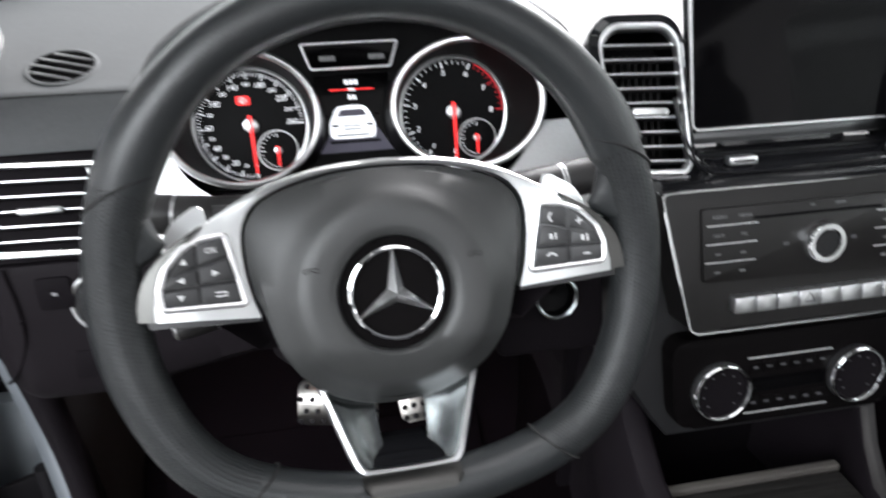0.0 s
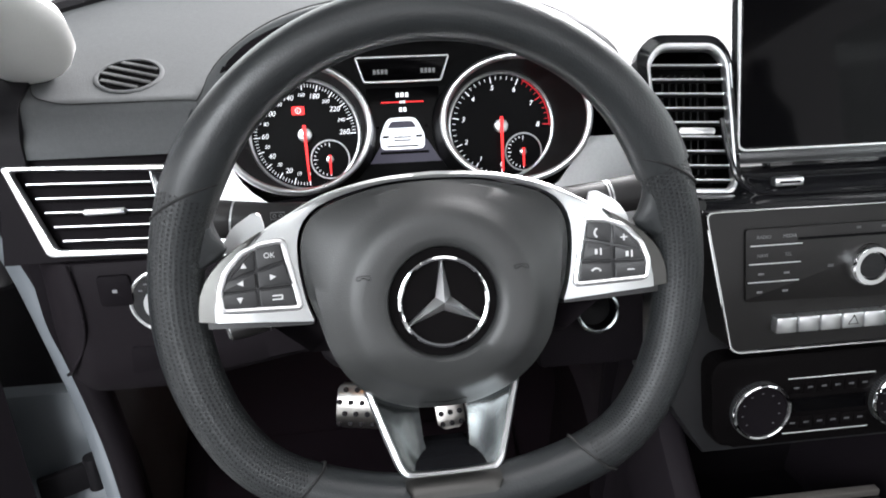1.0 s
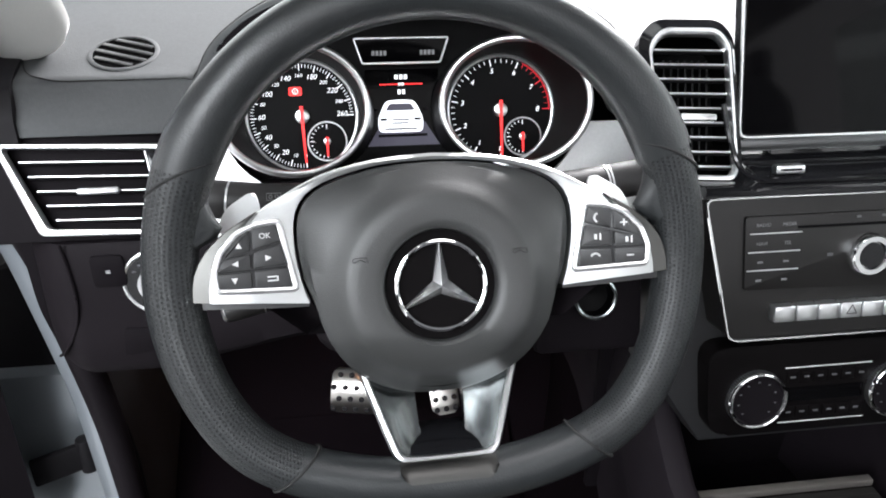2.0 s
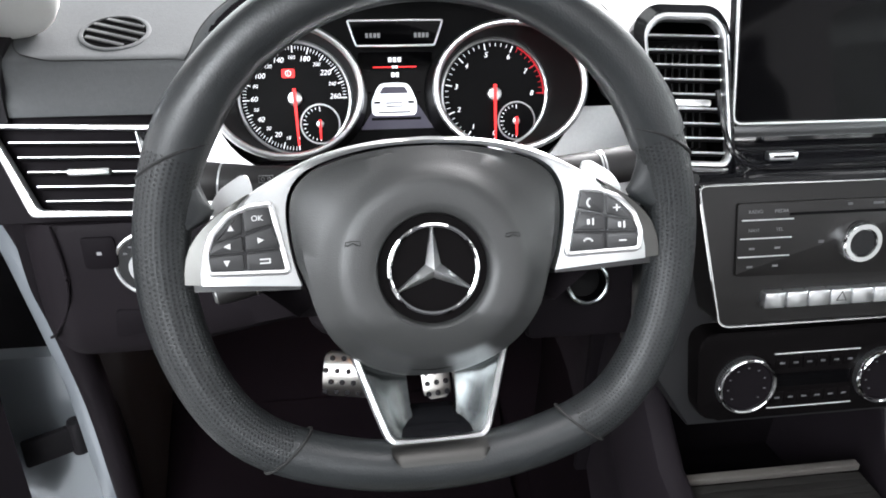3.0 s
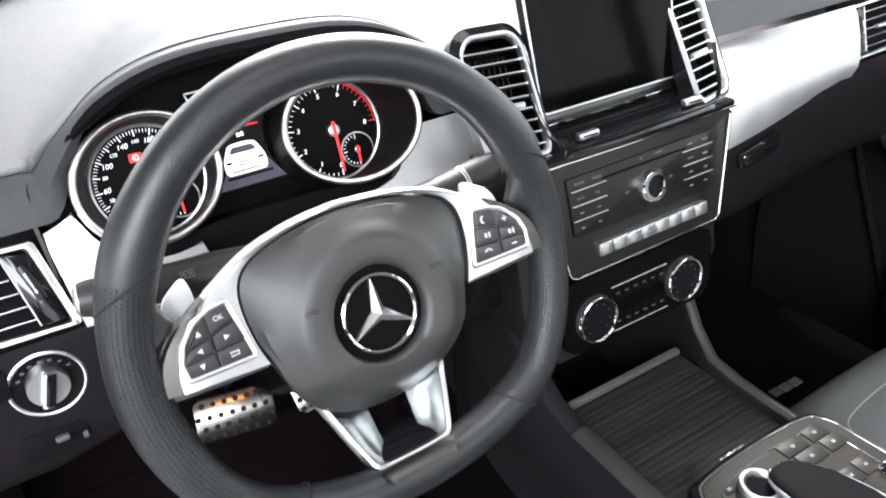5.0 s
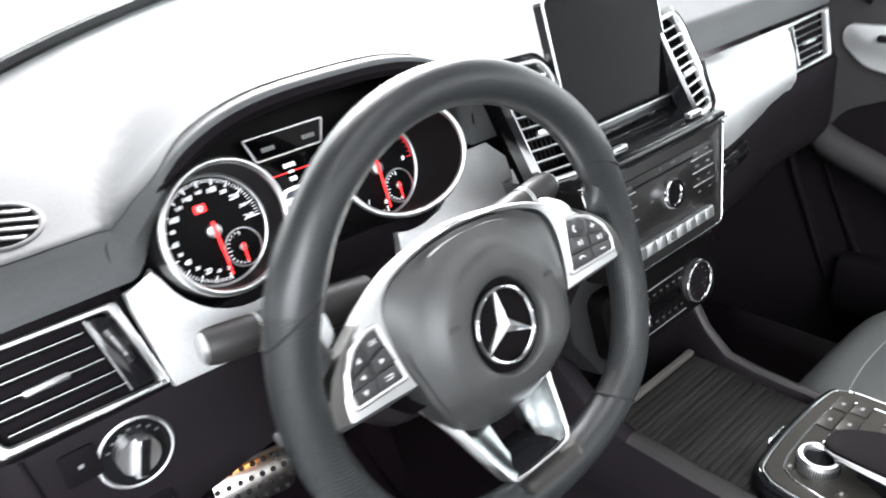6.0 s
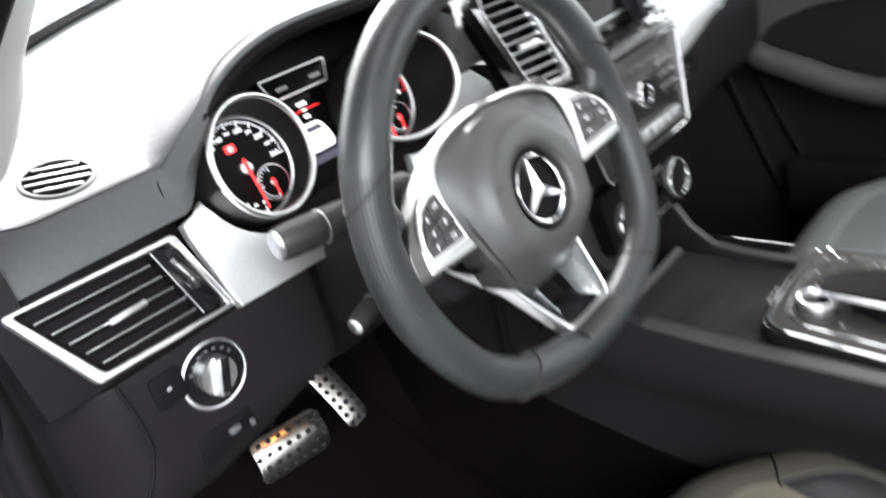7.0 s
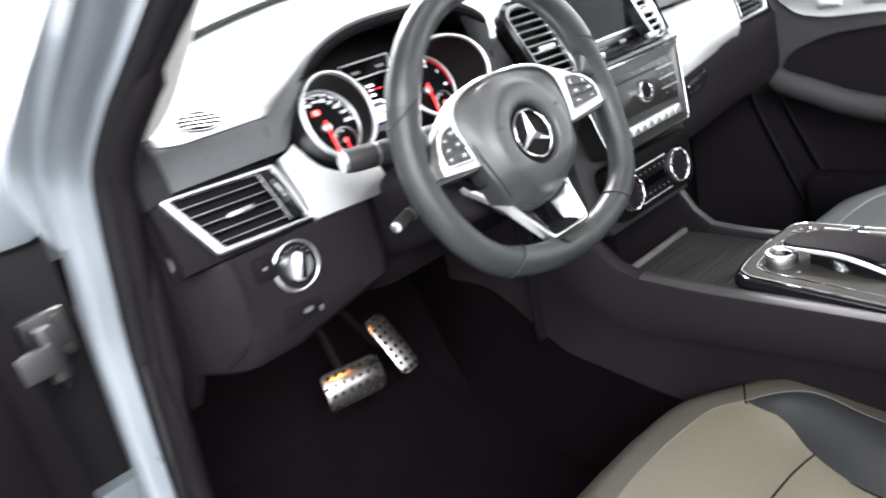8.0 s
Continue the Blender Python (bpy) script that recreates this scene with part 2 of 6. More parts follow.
def prism(bm, pts, z0, z1, bevel=0.0, m=Matrix(), seg=2, warp=None):
    """An outline in x, y from z0 to z1, its rims rounded; warp bends z."""
    lo = [bm.verts.new(m @ Vector((x, y, z0 + (warp(x, y) if warp else 0)))) for x, y in pts]
    hi = [bm.verts.new(m @ Vector((x, y, z1 + (warp(x, y) if warp else 0)))) for x, y in pts]
    n = len(pts)
    bm.faces.new(lo[::-1])
    top = bm.faces.new(hi)
    for i in range(n):
        bm.faces.new((lo[i], lo[(i + 1) % n], hi[(i + 1) % n], hi[i]))
    if bevel:
        bmesh.ops.bevel(bm, geom=list(top.edges), offset=bevel, segments=seg, affect="EDGES", profile=0.5)
    return bm


def loft(bm, rings, closed=True, caps=True, loop=False, uv=None):
    """Skins rings of equal length. uv: (along, round) repeats."""
    vs = [[bm.verts.new(p) for p in r] for r in rings]
    n, k = len(rings), len(rings[0])
    lay = bm.loops.layers.uv.verify() if uv else None
    for i in range(n if loop else n - 1):
        for j in range(k if closed else k - 1):
            a, b = vs[i], vs[(i + 1) % n]
            f = bm.faces.new((a[j], a[(j + 1) % k], b[(j + 1) % k], b[j]))
            if uv:
                us = [i * uv[0] / (n - 1), i * uv[0] / (n - 1), (i + 1) * uv[0] / (n - 1), (i + 1) * uv[0] / (n - 1)]
                ws = [j * uv[1] / k, (j + 1) * uv[1] / k, (j + 1) * uv[1] / k, j * uv[1] / k]
                for lp, u, w in zip(f.loops, us, ws):
                    lp[lay].uv = (u, w)
    if caps and closed and not loop:
        bm.faces.new(vs[0][::-1])
        bm.faces.new(vs[-1])
    return bm


def smooth_path(pts, n=8, loop=False):
    """Catmull-Rom through the points."""
    p = [Vector(q) for q in pts]
    out, k = [], len(p)
    for i in range(k if loop else k - 1):
        a = p[(i - 1) % k] if loop or i else p[0]
        b, c = p[i], p[(i + 1) % k]
        d = p[(i + 2) % k] if loop or i + 2 < k else p[-1]
        for j in range(n):
            t = j / n
            out.append(0.5 * (2 * b + (c - a) * t + (2 * a - 5 * b + 4 * c - d) * t * t + (3 * b - a - 3 * c + d) * t ** 3))
    if not loop:
        out.append(p[-1])
    return out


def tube(bm, pts, r, n=8, loop=False, flat=1.0, up=Vector((0, 0, 1))):
    """A bar of radius r (or one radius a point) along points; flat squeezes it along up."""
    p = [Vector(q) for q in pts]
    rs = r if isinstance(r, (list, tuple)) else [r] * len(p)
    rings = []
    for i, q in enumerate(p):
        a = p[(i - 1) % len(p)] if loop or i else p[0]
        b = p[(i + 1) % len(p)] if loop or i + 1 < len(p) else p[-1]
        d = (b - a).normalized()
        s = d.cross(up)
        s = s.normalized() if s.length > 1e-5 else d.orthogonal().normalized()
        w = s.cross(d).normalized()
        rings.append([q + rs[i] * (math.cos(2 * math.pi * k / n) * s + flat * math.sin(2 * math.pi * k / n) * w) for k in range(n)])
    return loft(bm, rings, loop=loop)


def lathe(bm, prof, n=48, c=(0, 0, 0), m=Matrix(), caps=False):
    """A profile of (radius, z) turned round z."""
    rings = [[m @ Vector((c[0] + r * math.cos(2 * math.pi * k / n), c[1] + r * math.sin(2 * math.pi * k / n), c[2] + z)) for k in range(n)] for r, z in prof]
    return loft(bm, rings, caps=caps)


def ring(bm, r, c=(0, 0, 0), t=0.0015, n=64, k=8, m=Matrix(), sy=1.0):
    return tube(bm, [m @ Vector((c[0] + r * math.cos(2 * math.pi * i / n), c[1] + sy * r * math.sin(2 * math.pi * i / n), c[2])) for i in range(n)], t, k, loop=True, up=(m.to_3x3() @ Vector((0, 0, 1))))


def disc(bm, r, z0, z1, c=(0, 0), n=48, bevel=0.0):
    return prism(bm, [(c[0] + r * math.cos(2 * math.pi * i / n), c[1] + r * math.sin(2 * math.pi * i / n)) for i in range(n)], z0, z1, bevel)


def round_poly(pts, r, n=5):
    """An outline with rounded corners."""
    out, k = [], len(pts)
    for i in range(k):
        a, b, c = Vector(pts[i - 1]), Vector(pts[i]), Vector(pts[(i + 1) % k])
        u, w = (a - b), (c - b)
        q = min(r, u.length * 0.45, w.length * 0.45)
        s, e = b + u.normalized() * q, b + w.normalized() * q
        for j in range(n + 1):
            t = j / n
            g = (1 - t) ** 2 * s + 2 * t * (1 - t) * b + t * t * e
            out.append((g.x, g.y))
    return out


def mirror(pts):
    return [(-x, y) for x, y in reversed(pts)]


def text_mesh(s, size, depth=0.0002):
    c = bpy.data.curves.new("lettering", "FONT")
    c.body, c.size, c.align_x, c.align_y, c.extrude = s, size, "CENTER", "CENTER", depth
    ob = bpy.data.objects.new("lettering", c)
    me = ob.to_mesh()
    bm = bmesh.new()
    bm.from_mesh(me)
    ob.to_mesh_clear()
    bpy.data.objects.remove(ob)
    bpy.data.curves.remove(c)
    return bm


def step(a, b, x):
    t = min(max((x - a) / (b - a), 0), 1)
    return t * t * (3 - 2 * t)


MID = 0.373  # the car's centre line


# ---------------------------------------------------------------- the hall and the car's shell
def structure(name, bm, mat, label, category="", smooth=40):
    return tagged(part(name, bm, mat, None, label, smooth=smooth), label, category, "", "structure")


bm = bmesh.new()
box(bm, (0, 0, -0.05), (60, 60, 0.1))
structure("ground", bm, FLOORM, "pale polished showroom floor", "floor")

bm = bmesh.new()
box(bm, (0.3, 9.0, 2.6), (26, 0.2, 5.2))
structure("backdrop", bm, HALLGLOW, "bright daylit glass front of the hall", "backdrop")
# left panel glows out of view, added as fill
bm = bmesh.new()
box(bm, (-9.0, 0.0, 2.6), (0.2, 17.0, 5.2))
structure("backdrop", bm, SIDELIGHT, "unseen glowing side panel added to light the cabin", "backdrop")
# right panel likewise added, so that trim has something bright to reflect
bm = bmesh.new()
box(bm, (9.0, 0, 2.6), (0.2, 17, 5.2))
structure("backdrop", bm, HALLGLOW, "unseen glowing side panel added to light the cabin", "backdrop")
# dark wall added out of view, keeps low rear light off the hub
bm = bmesh.new()
box(bm, (0.3, -9.0, 0.9), (17, 0.2, 1.8))
structure("wall_low_block", bm, KNEE, "unseen dark wall added below the rear glow", "wall")
# rear glow, added to lift the faces turned to the driver
bm = bmesh.new()
box(bm, (0.3, -9.0, 3.5), (17, 0.2, 3.4))
structure("backdrop", bm, REARLIGHT, "unseen glowing panel behind the car, lights the cabin", "backdrop")


def dash_rear(x):
    """Where the dash top meets the windscreen."""
    return 0.64 - 0.48 * (x - MID) ** 2


# floor pan with footwell and tunnel side
bm = bmesh.new()
rows = []
for x in [-0.40 + 1.55 * i / 30 for i in range(31)]:
    rows.append([(x, -1.3, 0.42), (x, 0.30, 0.42), (x, 0.50, 0.45), (x, 0.62, 0.54), (x, 0.72, 0.70), (x, 0.76, 1.0)])
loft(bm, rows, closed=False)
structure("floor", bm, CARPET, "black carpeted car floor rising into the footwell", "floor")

# unseen roof lining, its opening added for overhead light; dark panels close the rear
def roof_z(x, y):
    k = 1 - ((x - MID) / 0.75) ** 2
    return 1.60 + 0.05 * k + 0.045 * step(0.1, -0.5, y)


bm = bmesh.new()
for x0, x1, y0, y1 in ((-0.36, 1.106, -0.10, 0.06), (-0.36, -0.16, -1.32, -0.10), (0.906, 1.106, -1.32, -0.10), (-0.16, 0.906, -1.32, -1.15)):
    rings = []
    for i in range(9):
        x = x0 + (x1 - x0) * i / 8
        ys = [y0 + (y1 - y0) * j / 4 for j in range(5)]
        rings.append([(x, y, roof_z(x, y)) for y in ys] + [(x, y, roof_z(x, y) + 0.04) for y in reversed(ys)])
    loft(bm, rings)
structure("ceiling", bm, PILLAR, "unseen light grey roof lining with an opening added for overhead light", "roof lining")
# rear and rear sides are added blockers against light from behind
bm = bmesh.new()
box(bm, (MID, -1.34, 0.70), (1.52, 0.05, 0.66), 0.01)
structure("wall_south", bm, DARK, "unseen dark panel added to close off the rear", "wall")
for i, x in enumerate((-0.40, 1.146)):
    bm = bmesh.new()
    box(bm, (x, -1.06, 0.70), (0.05, 0.56, 0.66), 0.01)
    box(bm, (x, -1.28, 1.32), (0.05, 0.08, 0.62), 0.01)
    structure("wall_rear_%d" % (i + 1), bm, DARK, "unseen dark side panel added to block rear light", "wall")
bm = bmesh.new()
box(bm, (1.13, 0.60, 0.78), (0.05, 0.44, 0.80), 0.01)
structure("wall_east_1", bm, DARK, "dark kick panel on the passenger's side", "kick panel")

# windscreen
bm = bmesh.new()
rings = []
for x in [-0.36 + 1.466 * i / 20 for i in range(21)]:
    k = 1 - ((x - MID) / 0.75) ** 2
    lo, hi = Vector((x, dash_rear(x) + 0.03, 1.262)), Vector((x, 0.02 + 0.06 * k, 1.60 + 0.05 * k))
    rings.append([lo, lo.lerp(hi, 0.5) + Vector((0, 0.02, 0.02)), hi, hi + Vector((0, 0.004, 0.004)), lo.lerp(hi, 0.5) + Vector((0, 0.024, 0.024)), lo + Vector((0, 0.004, 0.004))])
loft(bm, rings)
w = structure("window_1", bm, GLASS, "clear curved windscreen above the dashboard", "windscreen")
w.visible_shadow = False
# cowl strip along its foot
bm = bmesh.new()
tube(bm, [(x, dash_rear(x) + 0.022, 1.182 + (dash_rear(x) - 0.228) * 0.335 + 0.002) for x in [-0.35 + 1.446 * i / 40 for i in range(41)]], 0.009, 8)
structure("trim", bm, RUBBER, "black rubber strip along the foot of the windscreen", "trim")

bm = bmesh.new()
rings = []
for i in range(25):
    x = MID - 0.86 + 1.72 * i / 24
    k = 1 - (abs(x - MID) / 0.86) ** 4
    top_ = [(x, 0.62 + 0.09 * k + 1.10 * j / 10, 1.105 + 0.075 * k - 0.02 * j / 10 - 0.17 * (j / 10) ** 2.2 + 0.012 * math.exp(-((abs(x - MID) - 0.45) / 0.05) ** 2)) for j in range(11)]
    rings.append(top_ + [(x, top_[-1][1], 0.62), (x, 0.84, 0.62), (x, 0.84, 1.04)])
loft(bm, rings)
structure("wall_north", bm, PAINT, "silver-blue painted bonnet ahead of the windscreen", "car bonnet")

# front pillars: light trim inside, painted steel and seal outside
FLANGE = [(-0.36, 1.47), (-0.18, 1.385), (0.033, 1.288), (0.125, 1.246), (0.222, 1.191), (0.263, 1.138), (0.305, 1.058), (0.352, 0.966), (0.385, 0.868), (0.43, 0.708), (0.45, 0.56), (0.47, 0.40), (0.48, 0.34)]


def pillar_trim(side):
    f = lambda p: Vector((p[0] if side < 0 else 2 * MID - p[0], p[1], p[2]))
    line = [(-0.331, 0.302, 1.206, 0.012), (-0.330, 0.299, 1.209, 0.030), (-0.328, 0.290, 1.216, 0.039), (-0.326, 0.272, 1.230, 0.046), (-0.325, 0.235, 1.256, 0.051), (-0.329, 0.17, 1.288, 0.047), (-0.334, 0.10, 1.318, 0.038), (-0.338, 0.0, 1.362, 0.032), (-0.345, -0.16, 1.440, 0.030), (-0.345, -0.36, 1.53, 0.028)]
    path = smooth_path([q[:3] for q in line], 6)
    rings = []
    for i, q in enumerate(path):
        j, k = divmod(i, 6)
        wd = line[j][3] + (line[min(j + 1, len(line) - 1)][3] - line[j][3]) * k / 6
        rings.append([f(q + Vector((wd * math.cos(a), 0.30 * min(wd, 0.036) * math.sin(a), 0.55 * min(wd, 0.036) * math.sin(a)))) for a in [2 * math.pi * k_ / 16 for k_ in range(16)]])
    return loft(bmesh.new(), rings)


structure("trim", pillar_trim(-1), PILLAR, "light grey fabric windscreen pillar trim", "pillar trim")
structure("trim", pillar_trim(1), PILLAR, "light grey fabric windscreen pillar trim", "pillar trim")

bm = bmesh.new()
path = smooth_path([(-0.43, y, z) for y, z in FLANGE], 4)
rings, frames_ = [], []
for i, q in enumerate(path):
    a, b = path[max(i - 1, 0)], path[min(i + 1, len(path) - 1)]
    d = (b - a).normalized()
    nrm = Vector((0, d.z, -d.y))
    if nrm.y < 0:
        nrm = -nrm
    prof = [(0.028, 0.0), (0.026, 0.010), (0.013, 0.013), (0.002, 0.015), (-0.004, 0.022), (-0.003, 0.05), (0.02, 0.05), (0.03, 0.02)]
    frames_.append((q, nrm))
    rings.append([q + Vector((u, 0, 0)) + nrm * v for u, v in prof])
loft(bm, rings)
structure("wall_west", bm, PAINT, "silver-blue painted steel door opening of the car", "car body")
# rounded outer skin of the pillar above the hinges
bm = bmesh.new()
rings = []
for q, nrm in frames_:
    if q.z < 1.09:
        continue
    k = 0.25 + 0.75 * step(1.09, 1.17, q.z) ** 0.6
    w_ = 0.040
    k *= 1 - 0.62 * min(1.0, max(0.0, (q.z - 1.20) / 0.13))
    rings.append([q + Vector((u, 0, 0)) + nrm * v for u, v in ((0.0, 0.018), (-0.010, 0.020), (-0.016 * min(1.0, 2 * k), 0.030), (-0.022 * k, 0.030), (-0.036 * k, 0.034), (-w_ * k, 0.055), (-w_ * 0.92 * k, 0.085), (-0.02 * k, 0.10), (0.02, 0.10), (0.02, 0.03))])
loft(bm, rings)
structure("wall_west_3", bm, PAINT, "silver-blue painted outer windscreen pillar", "car body")
bm = bmesh.new()
tube(bm, smooth_path([(-0.385, y + 0.004, z + 0.004) for y, z in FLANGE], 4), 0.014, 10)
structure("trim", bm, RUBBER, "black rubber door seal", "door seal")

bm = bmesh.new()
tube(bm, smooth_path([(-0.376, y - 0.024, z + 0.004) for y, z in FLANGE], 4), [0.007] * 10 + [0.014] * 8 + [0.012] * 12 + [0.018] * 19, 10)
structure("trim", bm, KNEE, "dark plastic lip inside the door seal", "door seal")
bm = bmesh.new()
box(bm, (-0.60, 0.56, 0.48), (0.40, 0.05, 0.44), 0.02)
box(bm, (-0.60, 0.56, 1.15), (0.40, 0.05, 0.14), 0.02)
structure("wall_west_2", bm, PAINT, "blue-grey painted door jamb behind the hinges", "car body")
# dark sheet stands in for the unlit gap behind the hinges
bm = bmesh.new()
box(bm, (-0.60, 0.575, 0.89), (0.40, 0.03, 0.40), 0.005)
structure("wall_west_4", bm, RUBBER, "dark sheet for the shaded gap behind the door hinges", "car body")
# kick panel beside the footwell
bm = bmesh.new()
rings = []
for z in [0.42 + 0.5 * i / 12 for i in range(13)]:
    yf = 0.46 - 0.25 * step(0.55, 1.1, z) * 0.6
    rings.append([(-0.395, yf, z), (-0.365, yf - 0.005, z), (-0.35, yf + 0.03, z), (-0.345, 0.76, z), (-0.395, 0.76, z)])
loft(bm, rings)
structure("wall_west_1", bm, DOORGREY, "dark grey plastic kick panel beside the footwell", "kick panel")
bm = bmesh.new()
box(bm, (-0.41, -0.4, 0.41), (0.11, 1.75, 0.06), 0.015)
structure("trim", bm, KNEE, "dark grey door sill cover", "door sill")


# ---------------------------------------------------------------- dashboard
def hood_at(x, y):
    """The hood's swell over the dash top, narrowing towards the windscreen."""
    g = max(0.05, 1 - (max(y - 0.2, 0) / 0.40) ** 2) ** 0.5
    return max(0.0, 1 - (abs(x - 0.012) / (0.20 * g)) ** (3.2 - 1.5 * step(0.212, 0.28, y)))


def hood(x):
    """0 outside, 1 at the crest of the hood over the instruments."""
    return hood_at(x, 0.2)


dash = thing("dashboard", pose(MID, 0.3, 0.9), "dark grey leather covered dashboard across the car", "dashboard")
inv = Matrix.Translation((-MID, -0.3, -0.9))


def moved(bm, m=inv):
    bmesh.ops.transform(bm, matrix=m, verts=bm.verts)
    return bm


def dash_top(x, y):
    """Height of the soft top."""
    base = 1.182 + (y - 0.25) * 0.335
    h = hood_at(x, y)
    fall = 1 - step(0.32, 0.58, y)
    peak = base + (1.184 + 0.083 * h - base) * step(0.0, 0.20, h)
    return base + max(0, peak - base) * fall if h > 0 else base


bm = bmesh.new()
rings = []
xs = [-0.352 + 1.450 * i / 220 for i in range(221)]
for x in xs:
    h = hood(x)
    yf = 0.247 - 0.045 * step(0.0, 0.55, h)
    yr = dash_rear(x) + 0.02
    edge = step(0, 0.02, x - xs[0]) * step(0, 0.02, xs[-1] - x)
    ring_ = []
    for i in range(17):
        y = yr + (yf + 0.012 - yr) * i / 16
        ring_.append((x, y, dash_top(x, y) - 0.012 * (1 - edge)))
    z = dash_top(x, yf + 0.012)
    rad = 0.012 - 0.007 * step(0.05, 0.5, h)
    ring_[-1] = (x, yf + rad, z)
    for a in (30, 60, 90):
        ring_.append((x, yf + rad - rad * math.sin(radians(a)), z - rad + rad * math.cos(radians(a))))
    lip = [(x, yf + 0.001, z - rad - 0.001), (x, yf + 0.004, z - rad - 0.003), (x, yf + 0.02, z - rad - 0.004), (x, yf + 0.03, z - rad - 0.004)]
    plain = [(x, yf - 0.002, z - 0.025), (x, 0.238, 1.150), (x, 0.237, 1.138), (x, 0.26, 1.134)]
    k = step(0.12, 0.75, h)
    ring_ += [tuple(a + (b - a) * k for a, b in zip(p, q)) for p, q in zip(plain, lip)]
    rings.append(ring_)
loft(bm, rings, closed=False)
part("upper_pad", moved(bm), DASH, dash, "grained dark grey leather top with a hood over the instruments")

# dark liner inside the hood
bm = bmesh.new()
front, back = [(-0.190, 0.236, 1.085), (-0.192, 0.240, 1.14), (-0.190, 0.244, 1.170)], [(-0.186, 0.33, 1.06), (-0.188, 0.33, 1.14), (-0.188, 0.33, 1.160)]
for i in range(41):
    x = -0.184 + 0.392 * i / 40
    yf = 0.247 - 0.045 * step(0.0, 0.55, hood(x))
    z = dash_top(x, yf + 0.012) - 0.0075
    front.append((x, yf + 0.0025, z))
    back.append((x * 0.97, 0.33, z - 0.022))
front += [(0.213, 0.244, 1.170), (0.214, 0.240, 1.14), (0.212, 0.236, 1.085)]
back += [(0.208, 0.33, 1.165), (0.208, 0.33, 1.14), (0.206, 0.33, 1.06)]
loft(bm, [front, [tuple((p + q) / 2 for p, q in zip(f, b)) for f, b in zip(front, back)], back], closed=False)
bm.faces.new([bm.verts.new(p) for p in back])
part("hood_liner", moved(bm), DARK, dash, "dark liner inside the instrument hood")

# dark rolled lip under the hood's edge
bm = bmesh.new()
pts = []
for i in range(61):
    x = -0.172 + 0.368 * i / 60
    yf = 0.247 - 0.045 * step(0.0, 0.55, hood(x))
    pts.append((x, yf + 0.0035, dash_top(x, yf + 0.012) - 0.0105))
tube(bm, pts, [0.0062 * step(0, 8, min(i, 60 - i)) + 0.0008 for i in range(61)], 8)
part("hood_lip", moved(bm), DARK, dash, "dark rolled lip of the instrument hood")

# stitched seam along the hood
def front_edge(x):
    return 0.247 - 0.045 * step(0.0, 0.55, hood(x))


def pad_z(x, y):
    """Height of the soft top, with its rounded front edge."""
    yf = front_edge(x)
    rad = 0.012 - 0.007 * step(0.05, 0.5, hood(x))
    if y >= yf + rad:
        return dash_top(x, y)
    return dash_top(x, yf + 0.012) - rad + math.sqrt(max(0.0, rad * rad - (yf + rad - y) ** 2))


for off, mat in ((0.016, STITCHDARK), (0.019, STITCHDARK)):
    bm = bmesh.new()
    pts = []
    for i in range(61):
        x = -0.230 + 0.480 * i / 60
        y = front_edge(x) + 0.0035 + (off - 0.0035) * step(-0.160, -0.115, x) * (1 - step(0.14, 0.18, x))
        pts.append((x, y, pad_z(x, y) + 0.0004))
    tube(bm, pts, 0.0006, 5)
    part("seam", moved(bm), mat, dash)

# lower dash: knee panel, glovebox, ends
def lower_panel(x0, x1, n, lift=0.0, roll=False, swell=0.0):
    bm = bmesh.new()
    rings = []
    for i in range(n + 1):
        x = x0 + (x1 - x0) * i / n
        r = 0.014 * (1 - step(0, 0.02, min(abs(x - x0), abs(x1 - x))))
        if roll:
            r = max(r, 0.060 * max(0.0, 1 - (x - x0) / 0.052) ** 2)
        up = lift * (0.35 + 0.65 * min(1.0, max(0.0, (x + 0.24) / 0.13)))
        r -= swell * (1 - step(0.60, 0.95, x))
        rings.append([(x, 0.240 + r, 1.052), (x, 0.208 + r, 1.050), (x, 0.204 + r, 1.044), (x, 0.203 + r, 1.0), (x, 0.201 + r, 0.95 + 0.5 * up), (x, 0.204 + r, 0.915 + 0.8 * up), (x, 0.216 + r, 0.897 + up), (x, 0.25 + r, 0.890 + up), (x, 0.5, 0.90 + up), (x, 0.5, 1.05)])
    return loft(bm, rings)


knee = part("knee_panel", moved(lower_panel(-0.352, -0.085, 40, 0.040, True)), KNEE, dash, "dark grey plastic panel under the outer vent")
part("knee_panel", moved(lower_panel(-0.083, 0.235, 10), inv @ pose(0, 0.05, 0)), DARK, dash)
part("glovebox_lid", moved(lower_panel(0.525, 1.09, 40, swell=0.034)), KNEE, dash, "dark grey glovebox lid")
# end cap facing the open door
bm = bmesh.new()
out = round_poly([(0.262, 1.175), (0.33, 1.205), (0.46, 1.22), (0.47, 0.84), (0.34, 0.84), (0.285, 0.90), (0.262, 0.96), (0.258, 1.05), (0.252, 1.13)], 0.02)
prism(bm, out, 0, 0.010, 0.004, Matrix(((0, 0, -1, -0.350), (1, 0, 0, 0), (0, 1, 0, 0), (0, 0, 0, 1))))
part("end_cap", moved(bm), DARK, dash, "dark plastic end cap beside the door opening")
bm = bmesh.new()
out = round_poly([(0.300, 1.130), (0.300, 1.2015), (0.262, 1.190), (0.243, 1.180), (0.2335, 1.155), (0.2335, 1.128)], 0.006)
prism(bm, out[::-1], -0.032, 0.0, 0.003, Matrix(((0, 0, -1, -0.3605), (1, 0, 0, 0), (0, 1, 0, 0), (0, 0, 0, 1))))
part("end_trim", moved(bm), RUBBER, dash, "dark rubber trim on the end of the pad")


bm = bmesh.new()
